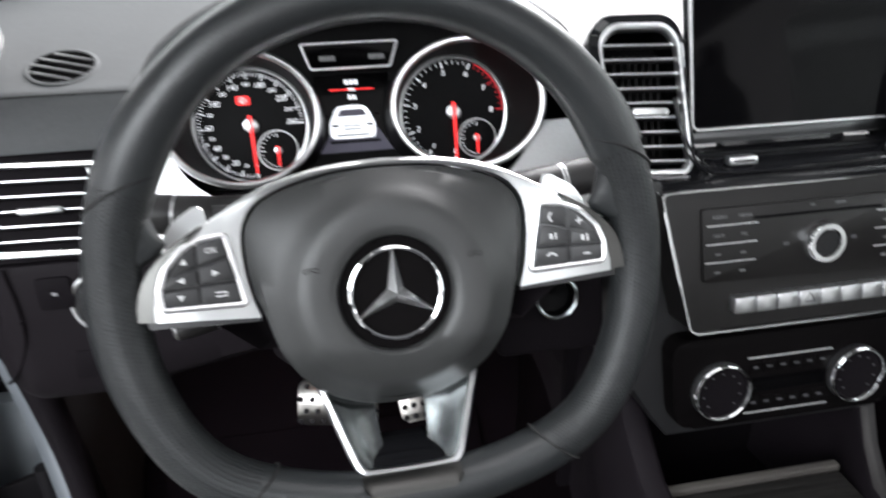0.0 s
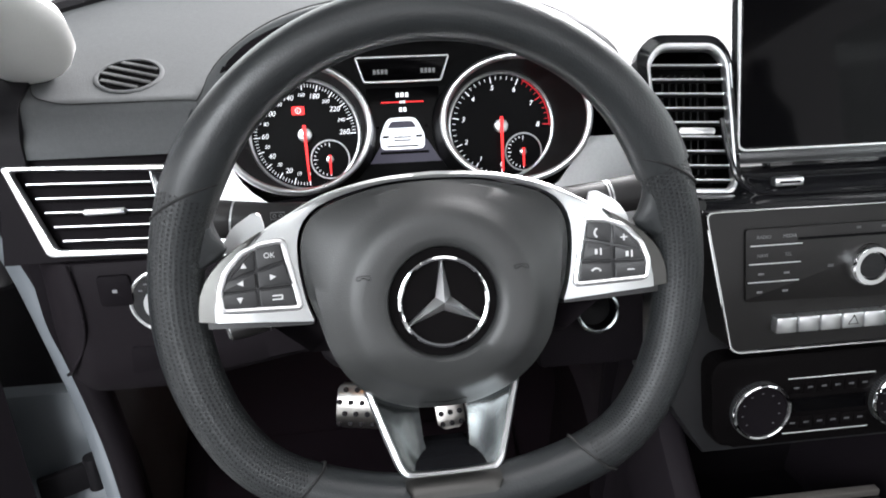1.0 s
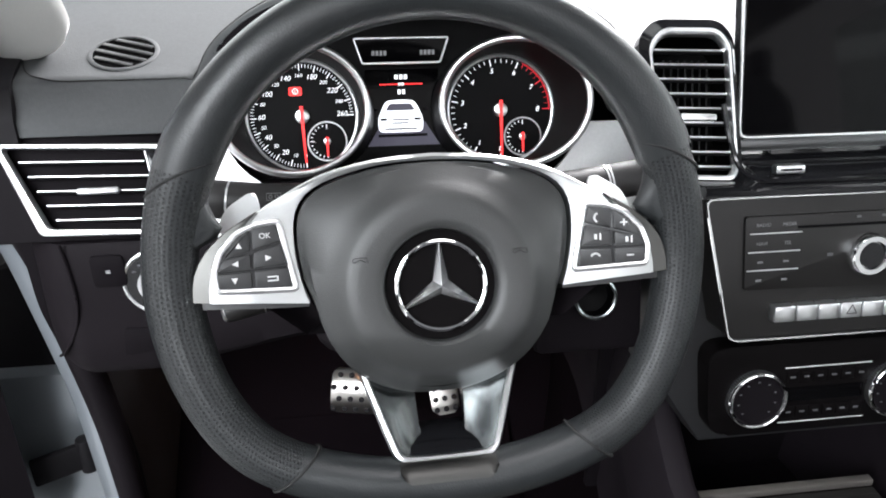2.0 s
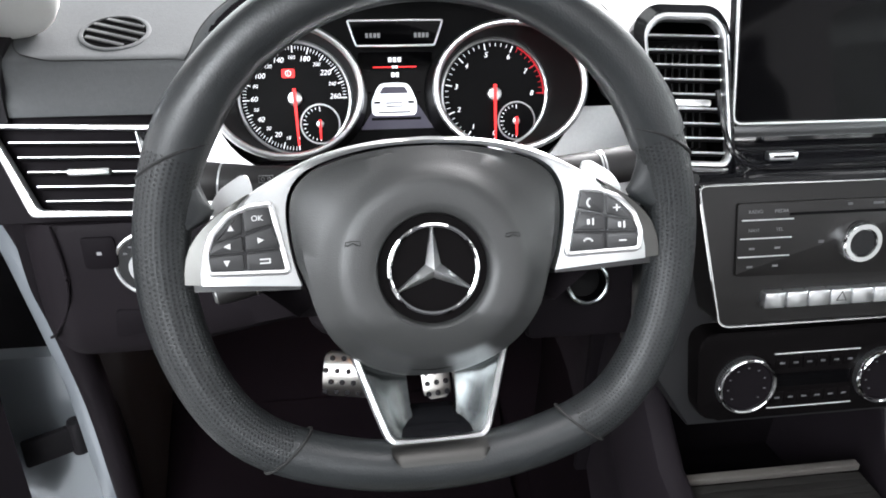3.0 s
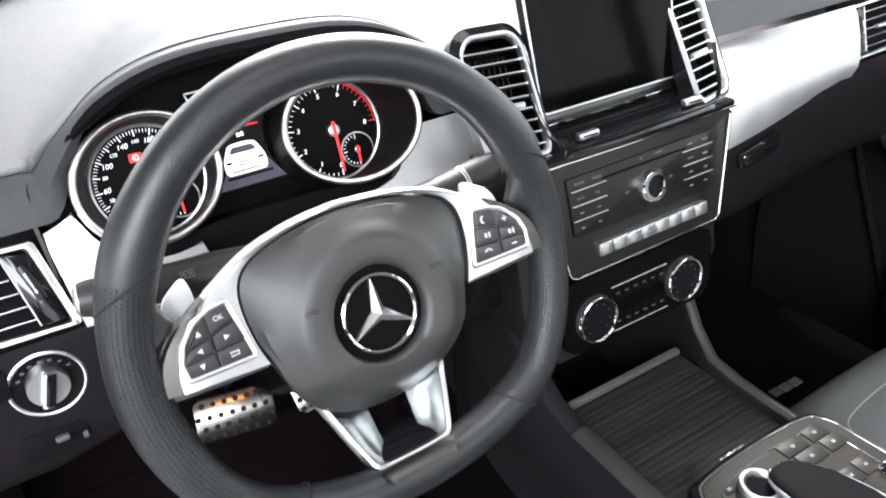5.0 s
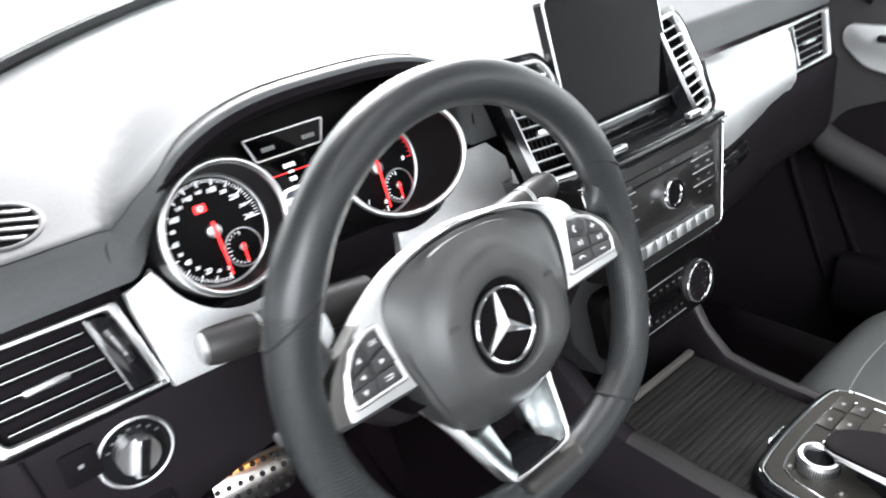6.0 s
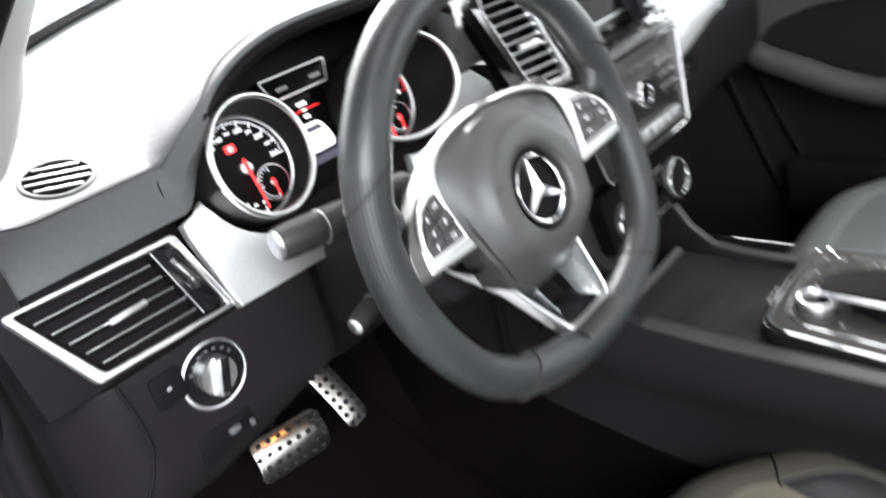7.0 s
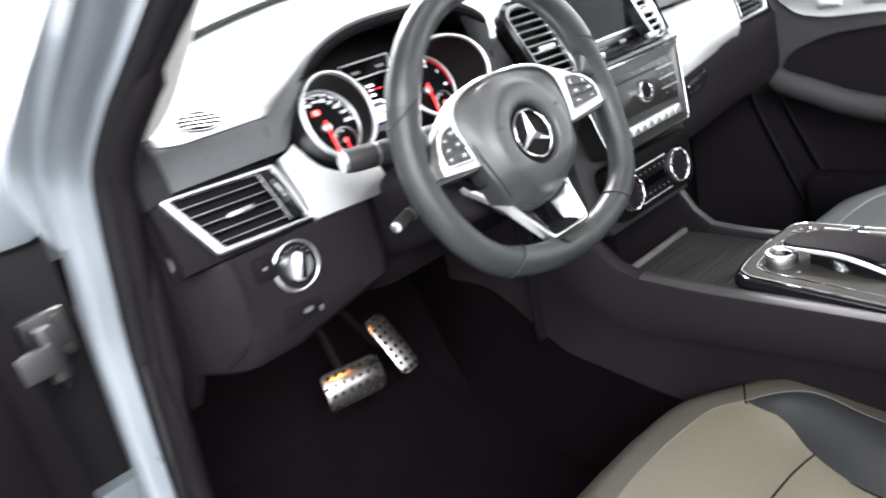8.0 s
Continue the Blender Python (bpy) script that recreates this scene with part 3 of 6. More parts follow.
tube(bm, smooth_path([(-0.304, 0.2022, 1.052), (-0.3005, 0.2010, 1.02), (-0.3005, 0.2005, 0.99), (-0.308, 0.2030, 0.965), (-0.322, 0.2080, 0.942), (-0.338, 0.232, 0.922)], 6), 0.0016, 8)
part("ridge", moved(bm), KNEE, dash)
# upright rib and lower kick trims beside the door opening
bm = bmesh.new()
tube(bm, smooth_path([(-0.362, 0.268, 1.10), (-0.364, 0.292, 1.05), (-0.367, 0.312, 0.98), (-0.370, 0.334, 0.90), (-0.372, 0.352, 0.835)], 6), [0.004 + 0.010 * step(0, 8, min(i, 24 - i)) for i in range(25)], 10)
part("side_rib", moved(bm), KNEE, dash, "upright dark rib beside the door opening")

# aluminium bands
def band(pts, m, name="trim_band", bevel=0.0015):
    bm = bmesh.new()
    prism(bm, pts, -0.012, 0.0, bevel, inv @ m)
    return part(name, bm, ALU, dash, "brushed aluminium trim band")


LF = slant(-0.25, 0.200, 1.062, 24)
arc = lambda c, r, a0, a1: [(c[0] + r * math.cos(radians(a0 + (a1 - a0) * i / 10)), c[1] + r * math.sin(radians(a0 + (a1 - a0) * i / 10))) for i in range(11)]
band([(0.060, 0.078), (0.078, 0.082)] + arc((0.1545, 0.096), 0.069, 186, 292) + [(0.190, -0.012), (0.067, -0.008), (0.06, 0.062)], LF)
band([(0.310, -0.012)] + arc((0.3455, 0.096), 0.069, 248, 348) + [(0.47, 0.082), (0.49, 0.06), (0.49, -0.012)], LF)
RF = slant(2 * MID + 0.25, 0.200, 1.062, 24)
bm = bmesh.new()
rings = []
for i in range(25):
    u = -0.48 + 0.385 * i / 24
    b = 0.010 * math.sin(math.pi * i / 24) + 0.026 * (1 - step(4, 19, i))
    lo = -0.0241 - 0.1075 * max(0.0, -0.125 - u) - 0.030 * step(-0.428, -0.475, u)
    sl = 0.22 * step(16, 24, i)
    rings.append([Vector((u + sl * (v - 0.03), v, w)) for v, w in ((0.076, -0.012), (0.076, 0.0), (0.060, 0.004 + 0.6 * b), (0.030, 0.006 + b), (0.0, 0.004 + b), (0.5 * lo, b), (lo, -0.012 + b))])
loft(bm, rings)
bmesh.ops.transform(bm, matrix=inv @ RF, verts=bm.verts)
part("trim_band", bm, ALU, dash, "wide brushed aluminium trim band before the passenger")
# glovebox handle
bm = bmesh.new()
GM = Matrix(((1, 0, 0, 0), (0, 0, -1, 0.168), (0, 1, 0, 0), (0, 0, 0, 1)))
prism(bm, round_poly([(0.612, 0.976), (0.690, 0.988), (0.686, 1.016), (0.606, 1.002)], 0.008), -0.02, 0.004, 0.002, GM)
hd = part("handle", moved(bm), GLOSS, dash, "glossy black glovebox handle")
bm = bmesh.new()
prism(bm, round_poly([(0.610, 0.996), (0.652, 1.003), (0.652, 1.008), (0.610, 1.001)], 0.002), 0.004, 0.010, 0.001, GM)
part("handle_trim", moved(bm), CHROME, hd)
bm = bmesh.new()
prism(bm, round_poly([(0.620, 0.981), (0.655, 0.987), (0.654, 0.994), (0.619, 0.988)], 0.002), 0.004, 0.007, 0.001, GM)
part("handle_lock", moved(bm), FOOTSILVER, hd)


def slat_vent(name, m, label, outline, rows, flip=1, tab=None, edge=0.0010):
    """A vent: bright frame round an outline, dark throat, slats between two side lines, a tab on one slat."""
    v = thing(name, m, label, "air vent", "dashboard air vents")
    o = [(flip * x, y) for x, y in outline]
    if flip < 0:
        o = o[::-1]
    bm = bmesh.new()
    ro = round_poly(o, 0.0045, 4)
    mx, my = sum(p[0] for p in ro) / len(ro), sum(p[1] for p in ro) / len(ro)
    off = lambda d: [((x + (x - mx) / max(abs(x - mx), abs(y - my), 1e-4) * d), (y + (y - my) / max(abs(x - mx), abs(y - my), 1e-4) * d)) for x, y in ro]
    loft(bm, [[(x, y, z) for x, y in off(d)] for d, z in ((-0.003, -0.008), (-0.003, 0.001), (-0.0015, 0.0028), (0.0026, 0.0030), (0.0045, 0.0015), (0.0045, -0.008))], caps=False)
    part("frame", bm, FRAME, v, "bright silver frame")
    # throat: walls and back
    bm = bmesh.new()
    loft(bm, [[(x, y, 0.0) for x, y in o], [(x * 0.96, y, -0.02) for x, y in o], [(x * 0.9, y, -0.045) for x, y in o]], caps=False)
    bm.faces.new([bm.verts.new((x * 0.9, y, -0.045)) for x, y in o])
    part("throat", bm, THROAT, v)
    for a, b in rows:
        a, b = (flip * a[0], a[1]), (flip * b[0], b[1])
        bm = bmesh.new()
        tube(bm, [(a[0], a[1], -0.008), (b[0], b[1], -0.008)], [0.0042, 0.0042], 8, flat=0.45, up=Vector((0, 1, 0.25)))
        s = part("slat", bm, VENTBLACK, v)
        bm = bmesh.new()
        tube(bm, [(a[0], a[1] + 0.0006, -0.0042), (b[0], b[1] + 0.0006, -0.0042)], edge, 6)
        part("slat_edge", bm, SATIN, s, "thin silver edge")
    if tab:
        bm = bmesh.new()
        box(bm, (flip * tab[0], tab[1], -0.001), (tab[2], 0.006, 0.008), 0.002)
        part("tab", bm, SATIN, v, "silver sliding tab")
    # vanes behind the slats
    xs_ = [p[0] for p in o]
    ys_ = [p[1] for p in o]
    for i in range(1, 8):
        bm = bmesh.new()
        x = min(xs_) + (max(xs_) - min(xs_)) * (0.16 + 0.68 * i / 8)
        box(bm, (x, (min(ys_) + max(ys_)) / 2, -0.030), (0.0016, (max(ys_) - min(ys_)) * 0.7, 0.016))
        part("vane", bm, VENTBLACK, v)
    return v


# dark surround behind the outer vents
LV = LF @ pose(-0.005, 0.001, -0.005, 0, 4.5)
RV = RF @ pose(-0.036, 0.001, -0.005, 0, -4.5)
for flip, m in ((1, LV), (-1, RV)):
    bm = bmesh.new()
    q = [(flip * x, y) for x, y in [(-0.100, -0.006), (0.066, -0.006), (0.060, 0.094), (0.030, 0.098), (-0.100, 0.098)]]
    prism(bm, q if flip > 0 else q[::-1], -0.030, -0.010, 0.002, inv @ m)
    part("vent_surround", bm, DARK, dash)

OUTER = [(-0.088, 0.0755), (-0.055, 0.003), (0.066, -0.002), (0.051, 0.0715)]
rows = [((-0.074 + 0.0065 * i, 0.062 - 0.0125 * i), (0.026 + 0.0035 * i, 0.060 - 0.0125 * i)) for i in range(5)]
for flip, m in ((1, LV), (-1, RV)):
    v = slat_vent("air_vent", m @ pose(0, 0, 0.004), "black louvred outer air vent in a chrome frame", OUTER, rows, flip, tab=(-0.012, 0.036, 0.034), edge=0.0006)
    bm = bmesh.new()
    p = [(flip * x, y) for x, y in [(0.028, 0.070), (0.050, 0.064), (0.060, 0.004), (0.040, 0.004)]]
    prism(bm, round_poly(p if flip > 0 else p[::-1], 0.004), -0.012, 0.003, 0.001)
    wp = part("wheel_panel", bm, GLOSS, v, "glossy black thumbwheel panel")
    bm = bmesh.new()
    tube(bm, [(flip * 0.0405, 0.056, 0.003), (flip * 0.046, 0.036, 0.006), (flip * 0.048, 0.026, 0.003)], 0.004, 8)
    part("thumbwheel", bm, BLACK, wp)
    bm = bmesh.new()
    tube(bm, [(flip * 0.041, 0.05, 0.0075), (flip * 0.0455, 0.032, 0.0085)], 0.0012, 6)
    part("thumbwheel_edge", bm, SATIN, wp)
    bm = bmesh.new()
    tube(bm, [(flip * 0.0278, 0.069, 0.0032), (flip * 0.0400, 0.0045, 0.0032)], 0.0007, 6)
    part("panel_edge", bm, SATIN, wp)

# centre vents each side of the screen
CF = pose(0.236, 0.161, 1.160, 0, 0, -10) @ pose(0, 0, 0, 61)
CVENT = round_poly([(-0.041, 0.056), (-0.030, 0.070), (0.015, 0.070), (0.025, 0.057), (0.0315, -0.047), (0.0275, -0.054), (-0.022, -0.054), (-0.030, -0.046)], 0.010, 4)
for flip, m in ((1, CF), (-1, pose(2 * MID - 0.250, 0.161, 1.160, 0, 0, 12) @ pose(0, 0, 0, 61))):
    rws = []
    for i in range(9):
        y = 0.054 - 0.0122 * i
        rws.append(((-0.0375 + 0.105 * (0.056 - y), y), (0.0225 + 0.0008 * i, y)))
    v = slat_vent("air_vent", m @ pose(0, 0, 0.006), "black louvred centre air vent in a chrome frame", CVENT, rws, flip, tab=(0.0, -0.003, 0.03))
    bm = bmesh.new()
    big = [(flip * (x * 1.20 - 0.001), y * 1.12 + 0.001) for x, y in CVENT]
    big = big if flip > 0 else big[::-1]
    small = [(flip * x * 1.0, y * 1.0) for x, y in CVENT]
    small = small if flip > 0 else small[::-1]
    loft(bm, [[(x, y, 0.001) for x, y in small], [(x * 1.03, y * 1.03, 0.004) for x, y in small], [(x, y, 0.0) for x, y in big], [(x * 1.01, y * 1.01, -0.018) for x, y in big]], caps=False)
    part("housing", bm, GLOSS, v, "piano black housing")

# stitched seam round the demister corners
for flip in (1, -1):
    f = lambda x: x if flip > 0 else 2 * MID - x
    for off, mt, r_ in ((0, GROOVE, 0.0006),):
        bm = bmesh.new()
        pts = [Vector((f(v.x), v.y + off, pad_z(v.x, v.y + off) + 0.0003)) for v in smooth_path([(-0.334, 0.36, 0), (-0.331, 0.30, 0), (-0.322, 0.266, 0), (-0.300, 0.2520, 0), (-0.260, 0.2505, 0), (-0.226, 0.2505, 0)], 8)]
        tube(bm, pts, r_, 5)
        part("seam", moved(bm), mt, dash)

# round demister grilles on the dash top
for x, y in ((-0.246, 0.292), (2 * MID + 0.246, 0.292)):
    g = thing("demister_vent", pose(x, y, dash_top(x, y), 18.5), "round dark demister grille in the dash top", "air vent", "demister vents")
    bm = bmesh.new()
    lathe(bm, [(0.0262, -0.010), (0.0262, -0.0005), (0.0268, 0.0012), (0.0285, 0.0016), (0.0305, 0.0006), (0.031, -0.004)], 48)
    part("frame", bm, DASH, g)
    # flat near-black disc paints in the unlit depth behind the slats
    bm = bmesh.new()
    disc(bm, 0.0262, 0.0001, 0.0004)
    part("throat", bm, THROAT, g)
    for i in range(4):
        bm = bmesh.new()
        yy = -0.0165 + 0.0110 * i
        hw = (0.0262 ** 2 - (abs(yy) + 0.002) ** 2) ** 0.5
        box(bm, (0, yy, 0.0008), (2 * hw, 0.0046, 0.0012), 0.0004, pose(0, 0, 0, 0, 0, -24))
        part("slat", bm, BLACK, g)


# parking brake switch and release catch on the knee panel
pk = thing("parking_brake_switch", slant(-0.268, 0.2025, 1.025, 2), "square dark parking brake switch", "switch")
bm = bmesh.new()
prism(bm, round_poly([(-0.014, -0.015), (0.014, -0.015), (0.014, 0.015), (-0.014, 0.015)], 0.004), -0.004, 0.0015, 0.001)
k = part("button", bm, DARK, pk)
bm = bmesh.new()
box(bm, (0, 0, 0.0018), (0.004, 0.003, 0.0006))
part("mark", bm, ICONDIM, k)
rc = thing("release_catch", slant(-0.238, 0.2015, 0.951, 0), "dark recess with a small release catch", "catch")
bm = bmesh.new()
prism(bm, round_poly([(-0.030, -0.014), (0.028, -0.004), (0.028, 0.012), (-0.026, 0.016)], 0.004), -0.006, 0.0012, 0.001)
part("recess", bm, DARK, rc)
bm = bmesh.new()
box(bm, (0.006, 0.004, 0.004), (0.012, 0.006, 0.006), 0.002)
part("catch", bm, FAINT, rc)
bm = bmesh.new()
box(bm, (0.024, -0.002, 0.003), (0.005, 0.007, 0.004), 0.0015)
part("catch", bm, FAINT, rc)

# ---------------------------------------------------------------- instruments
clu = thing("instrument_cluster", slant(0, 0.268, 1.14, 16), "lit black instrument cluster with two round dials", "instrument cluster")
bm = bmesh.new()
prism(bm, round_poly([(-0.185, -0.085), (-0.185, 0.03), (-0.13, 0.085), (-0.05, 0.105), (0.05, 0.105), (0.13, 0.085), (0.185, 0.03), (0.185, -0.085)], 0.02), -0.03, -0.004, 0)
part("panel", bm, GAUGE, clu)
bm = bmesh.new()
prism(bm, [(-0.19, -0.062), (-0.05, -0.05), (0.05, -0.05), (0.19, -0.062), (0.19, -0.10), (-0.19, -0.10)][::-1], -0.02, 0.03, 0.004)
part("lower_shroud", bm, DARK, clu)


def dial(cx, numbers, a0, a1, minor, red_from, sub, angles=None):
    base = bmesh.new()
    disc(base, 0.0515, -0.004, 0.0, (cx, 0.0))
    d = part("dial", base, GAUGE, clu, "black dial face")
    bm = bmesh.new()
    ring(bm, 0.0505, (cx, 0, 0.002), 0.0019)
    part("bezel", bm, SATIN, d, "silver bezel")
    # flared tube towards the driver, leaning outwards
    s_ = 1 if cx > 0 else -1
    bm = bmesh.new()
    lip = lambda k, g, i: (cx + s_ * 0.0035 * k + g[0] * math.cos(2 * math.pi * i / 64), 0.006 * k + g[1] * math.sin(2 * math.pi * i / 64), k * (0.050 + s_ * 0.019 * math.cos(2 * math.pi * i / 64)))
    rr = [[lip(k, g, i) for i in range(64)] for k, g in ((0.02, (0.0515, 0.0512)), (0.35, (0.0555, 0.0525)), (0.7, (0.0590, 0.0535)), (1.0, (0.0612, 0.0540)), (0.98, (0.0655, 0.0580)), (0.4, (0.066, 0.059)), (0.0, (0.066, 0.060)))]
    loft(bm, rr, caps=False)
    part("tube", bm, VENTBLACK, d, "black flared dial tube")
    bm = bmesh.new()
    tube(bm, [lip(1.0, (0.0626, 0.0552), i) for i in range(64)], 0.0031, 10, loop=True)
    part("tube_ring", bm, FRAME, d, "bright silver tube ring")
    pt = lambda r, a: (cx + r * math.cos(radians(a)), r * math.sin(radians(a)))
    reds = bmesh.new()
    for i in range(minor + 1):
        a = a0 + (a1 - a0) * i / minor
        big = i % 5 == 0
        isred = red_from is not None and i >= red_from
        tgt = reds if isred else bmesh.new()
        x, y = pt(0.0452 if not big else 0.0440, a)
        box(tgt, (0, 0, 0.0006), (0.0060 if big else 0.0032, 0.0009 if big else 0.00045, 0.0004), 0, Matrix.Translation((x, y, 0)) @ pose(0, 0, 0, 0, 0, a))
        if not isred:
            part("tick", tgt, LIT, d)
    if red_from is not None:
        for i in range(40):
            a = a0 + (a1 - a0) * (red_from / minor + (1 - red_from / minor) * i / 39)
            x, y = pt(0.0478, a)
            box(reds, (0, 0, 0.0006), (0.0010, 0.0026, 0.0004), 0, Matrix.Translation((x, y, 0)) @ pose(0, 0, 0, 0, 0, a))
        part("red_zone", reds, LITZONE, d)
    else:
        reds.free()
    for k, (s_, size) in enumerate(numbers):
        if not s_:
            continue
        a = angles[k] if angles else a0 + (a1 - a0) * k / (len(numbers) - 1)
        x, y = pt(0.0365, a)
        t = text_mesh(s_, size)
        bmesh.ops.transform(t, matrix=Matrix.Translation((x, y, 0.0008)) @ Matrix(((1, 0.2, 0, 0), (0, 1, 0, 0), (0, 0, 1, 0), (0, 0, 0, 1))), verts=t.verts)
        part("numeral", t, LIT, d)
    # needle at zero
    bm = bmesh.new()
    x0, y0 = pt(0.0425, a0)
    tip = Vector((x0, y0, 0.006))
    c = Vector((cx, 0, 0.006))
    dr = (tip - c).normalized()
    nn = Vector((-dr.y, dr.x, 0))
    loft(bm, [[c - dr * 0.009 + nn * 0.0015, c - dr * 0.009 - nn * 0.0015, c - dr * 0.009 - nn * 0.0015 + Vector((0, 0, 0.001)), c - dr * 0.009 + nn * 0.0015 + Vector((0, 0, 0.001))],
              [tip + nn * 0.0008, tip - nn * 0.0008, tip - nn * 0.0008 + Vector((0, 0, 0.001)), tip + nn * 0.0008 + Vector((0, 0, 0.001))]])
    part("needle", bm, LITRED, d, "glowing red needle")
    bm = bmesh.new()
    disc(bm, 0.0065, 0.0, 0.0055, (cx, 0), 24, 0.001)
    part("needle_hub", bm, SATIN, d, "silver needle hub")
    # small inner dial
    sx, sy = sub
    bm = bmesh.new()
    ring(bm, 0.0178, (sx, sy, 0.001), 0.0008, 40, 6)
    part("small_dial_ring", bm, SATIN, d)
    for i in range(13):
        a = 270 - 180 * i / 12
        r = 0.0145 if i % 6 else 0.0135
        bm = bmesh.new()
        box(bm, (0, 0, 0.0006), (0.002 if i % 6 else 0.004, 0.0006, 0.0004), 0, Matrix.Translation((sx + r * math.cos(radians(a)), sy + r * math.sin(radians(a)), 0)) @ pose(0, 0, 0, 0, 0, a))
        part("small_tick", bm, LIT, d)
    bm = bmesh.new()
    prism(bm, [(sx - 0.0012, sy + 0.004), (sx + 0.0012, sy + 0.004), (sx + 0.0007, sy - 0.014), (sx - 0.0007, sy - 0.014)][::-1], 0.002, 0.003)
    part("small_needle", bm, LITRED, d)
    bm = bmesh.new()
    disc(bm, 0.0034, 0.0, 0.0018, (sx, sy), 16, 0.0005)
    part("small_hub", bm, SATIN, d)
    return d


B, S_ = 0.0065, 0.0046
sp = dial(-0.093, [("0", S_), ("10", 0.0045), ("20", B), ("30", S_), ("40", B), ("50", S_), ("60", B), ("80", S_), ("100", B), ("120", S_), ("140", B), ("160", S_), ("180", B), ("200", S_), ("220", B), ("240", S_), ("260", B)], 272, 0, 75, None, (-0.0715, -0.0235), [272, 257, 242, 226, 210, 195, 180, 162, 146, 128, 111, 92, 73, 55, 38, 20, 2])
dial(0.092, [("0", B), ("1", B), ("2", B), ("3", B), ("4", B), ("5", B), ("6", B), ("7", B), ("8", B)], 270, 0, 40, 31, (0.1135, -0.0255))
bm = bmesh.new()
prism(bm, round_poly([(-0.1038, 0.0186), (-0.0922, 0.0186), (-0.0922, 0.0264), (-0.1038, 0.0264)], 0.0016, 3), 0.0006, 0.0010)
wl = part("warning_light", bm, LITRED, sp, "red lit brake warning light")
bm = bmesh.new()
ring(bm, 0.0024, (-0.098, 0.0225, 0.0012), 0.0004, 20, 4)
box(bm, (-0.0983, 0.0222, 0.0012), (0.0006, 0.0026, 0.0004))
part("warning_mark", bm, LITPINK, wl)
bm = bmesh.new()
prism(bm, round_poly([(-0.033, -0.03), (-0.034, 0.04), (0.034, 0.04), (0.033, -0.03)][::-1], 0.002), -0.003, -0.001)
scr = part("centre_display", bm, SCREEN, clu, "dark colour display between the dials")
bm = bmesh.new()
prism(bm, [(-0.034, -0.03), (-0.02, -0.008), (0.02, -0.008), (0.034, -0.03)][::-1], -0.001, -0.0006)
part("horizon", bm, LITDIM, scr)
bm = bmesh.new()
box(bm, (-0.001, 0.0265, 0.0), (0.040, 0.0009, 0.0005))
part("red_line", bm, LITRED, scr)
for y, wd, hh in ((0.033, 0.013, 0.005), (0.0265, 0.006, 0.003), (0.0195, 0.008, 0.005)):
    bm = bmesh.new()
    k = 3 if wd > 0.01 else 2
    for i in range(k):
        box(bm, (-0.001 + (i - (k - 1) / 2) * wd / k, y, 0.0006), (wd / k * 0.7, hh * 0.8, 0.0004))
    part("readout_bar", bm, LIT, scr)
# picture of a car, front view, on the display
bm = bmesh.new()
carpts = [(-0.0175, -0.016), (-0.0185, -0.006), (-0.0165, 0.001), (-0.0125, 0.0095), (-0.007, 0.012), (0.007, 0.012), (0.0125, 0.0095), (0.0165, 0.001), (0.0185, -0.006), (0.0175, -0.016), (0.010, -0.0175), (-0.010, -0.0175)]
prism(bm, [(1.13 * v.x - 0.0026, v.y) for v in smooth_path([(x, y, 0) for x, y in carpts], 5, True)][::-1], 0.0, 0.0004)
pic = part("car_picture", bm, LIT, scr, "white car drawn on the display")
bm = bmesh.new()
prism(bm, round_poly([(-0.0165, 0.0026), (-0.0125, 0.0088), (0.0073, 0.0088), (0.0113, 0.0026)], 0.002)[::-1], 0.0005, 0.0008)
part("picture_window", bm, LITDIM, pic)
bm = bmesh.new()
for y in (-0.006, -0.009):
    box(bm, (-0.0026, y, 0.0007), (0.016, 0.0012, 0.0003))
for sx in (-1, 1):
    box(bm, (-0.0026 + sx * 0.0158, -0.0055, 0.0007), (0.006, 0.0022, 0.0003))
    box(bm, (-0.0026 + sx * 0.0235, 0.0035, 0.0003), (0.004, 0.0022, 0.0003))
box(bm, (-0.0026, -0.0145, 0.0007), (0.03, 0.0014, 0.0003))
part("picture_grille", bm, KNEE, pic)
bm = bmesh.new()
box(bm, (-0.001, -0.0205, 0.0), (0.046, 0.0025, 0.0004))
part("picture_shadow", bm, GAUGE, pic)
# upper display
top = round_poly([(-0.043, 0.067), (-0.036, 0.045), (0.035, 0.045), (0.043, 0.067)], 0.002, 3)
bm = bmesh.new()
prism(bm, top, -0.003, 0.009)
up_ = part("upper_display", bm, SCREEN, clu, "blank upper display in a silver frame")
bm = bmesh.new()
tube(bm, [(x, y, 0.0095) for x, y in top], 0.0011, 6, loop=True)
part("display_frame", bm, SATIN, up_)
for x0, k in ((-0.026, 4), (0.018, 4)):
    bm = bmesh.new()
    for i in range(k):
        box(bm, (x0 + 0.0036 * i, 0.0540, 0.0094), (0.0026, 0.0042, 0.0004))
    part("readout_bar", bm, LITSOFT, up_)


# ---------------------------------------------------------------- steering wheel
wh = thing("steering_wheel", pose(0, -0.0075, 1.106, 68.5, 0, 1.2), "black leather flat-bottomed steering wheel with silver spokes", "steering wheel")
RC, RW = 0.1690, -0.022


def rim_point(a):
    """Centre of the rim at a degrees, flattened at the bottom."""
    x, y = 0.985 * RC * math.cos(radians(a)), 0.0105 + RC * math.sin(radians(a))
    if y < 0:
        low = -0.1340 + x * x / 0.55
        k = 0.007
        m = max(y, low)
        y = m + k * math.log(math.exp((y - m) / k) + math.exp((low - m) / k)) - k * 0.1
    return Vector((x, y, RW + 0.031 * step(-0.03, 0.20, y)))


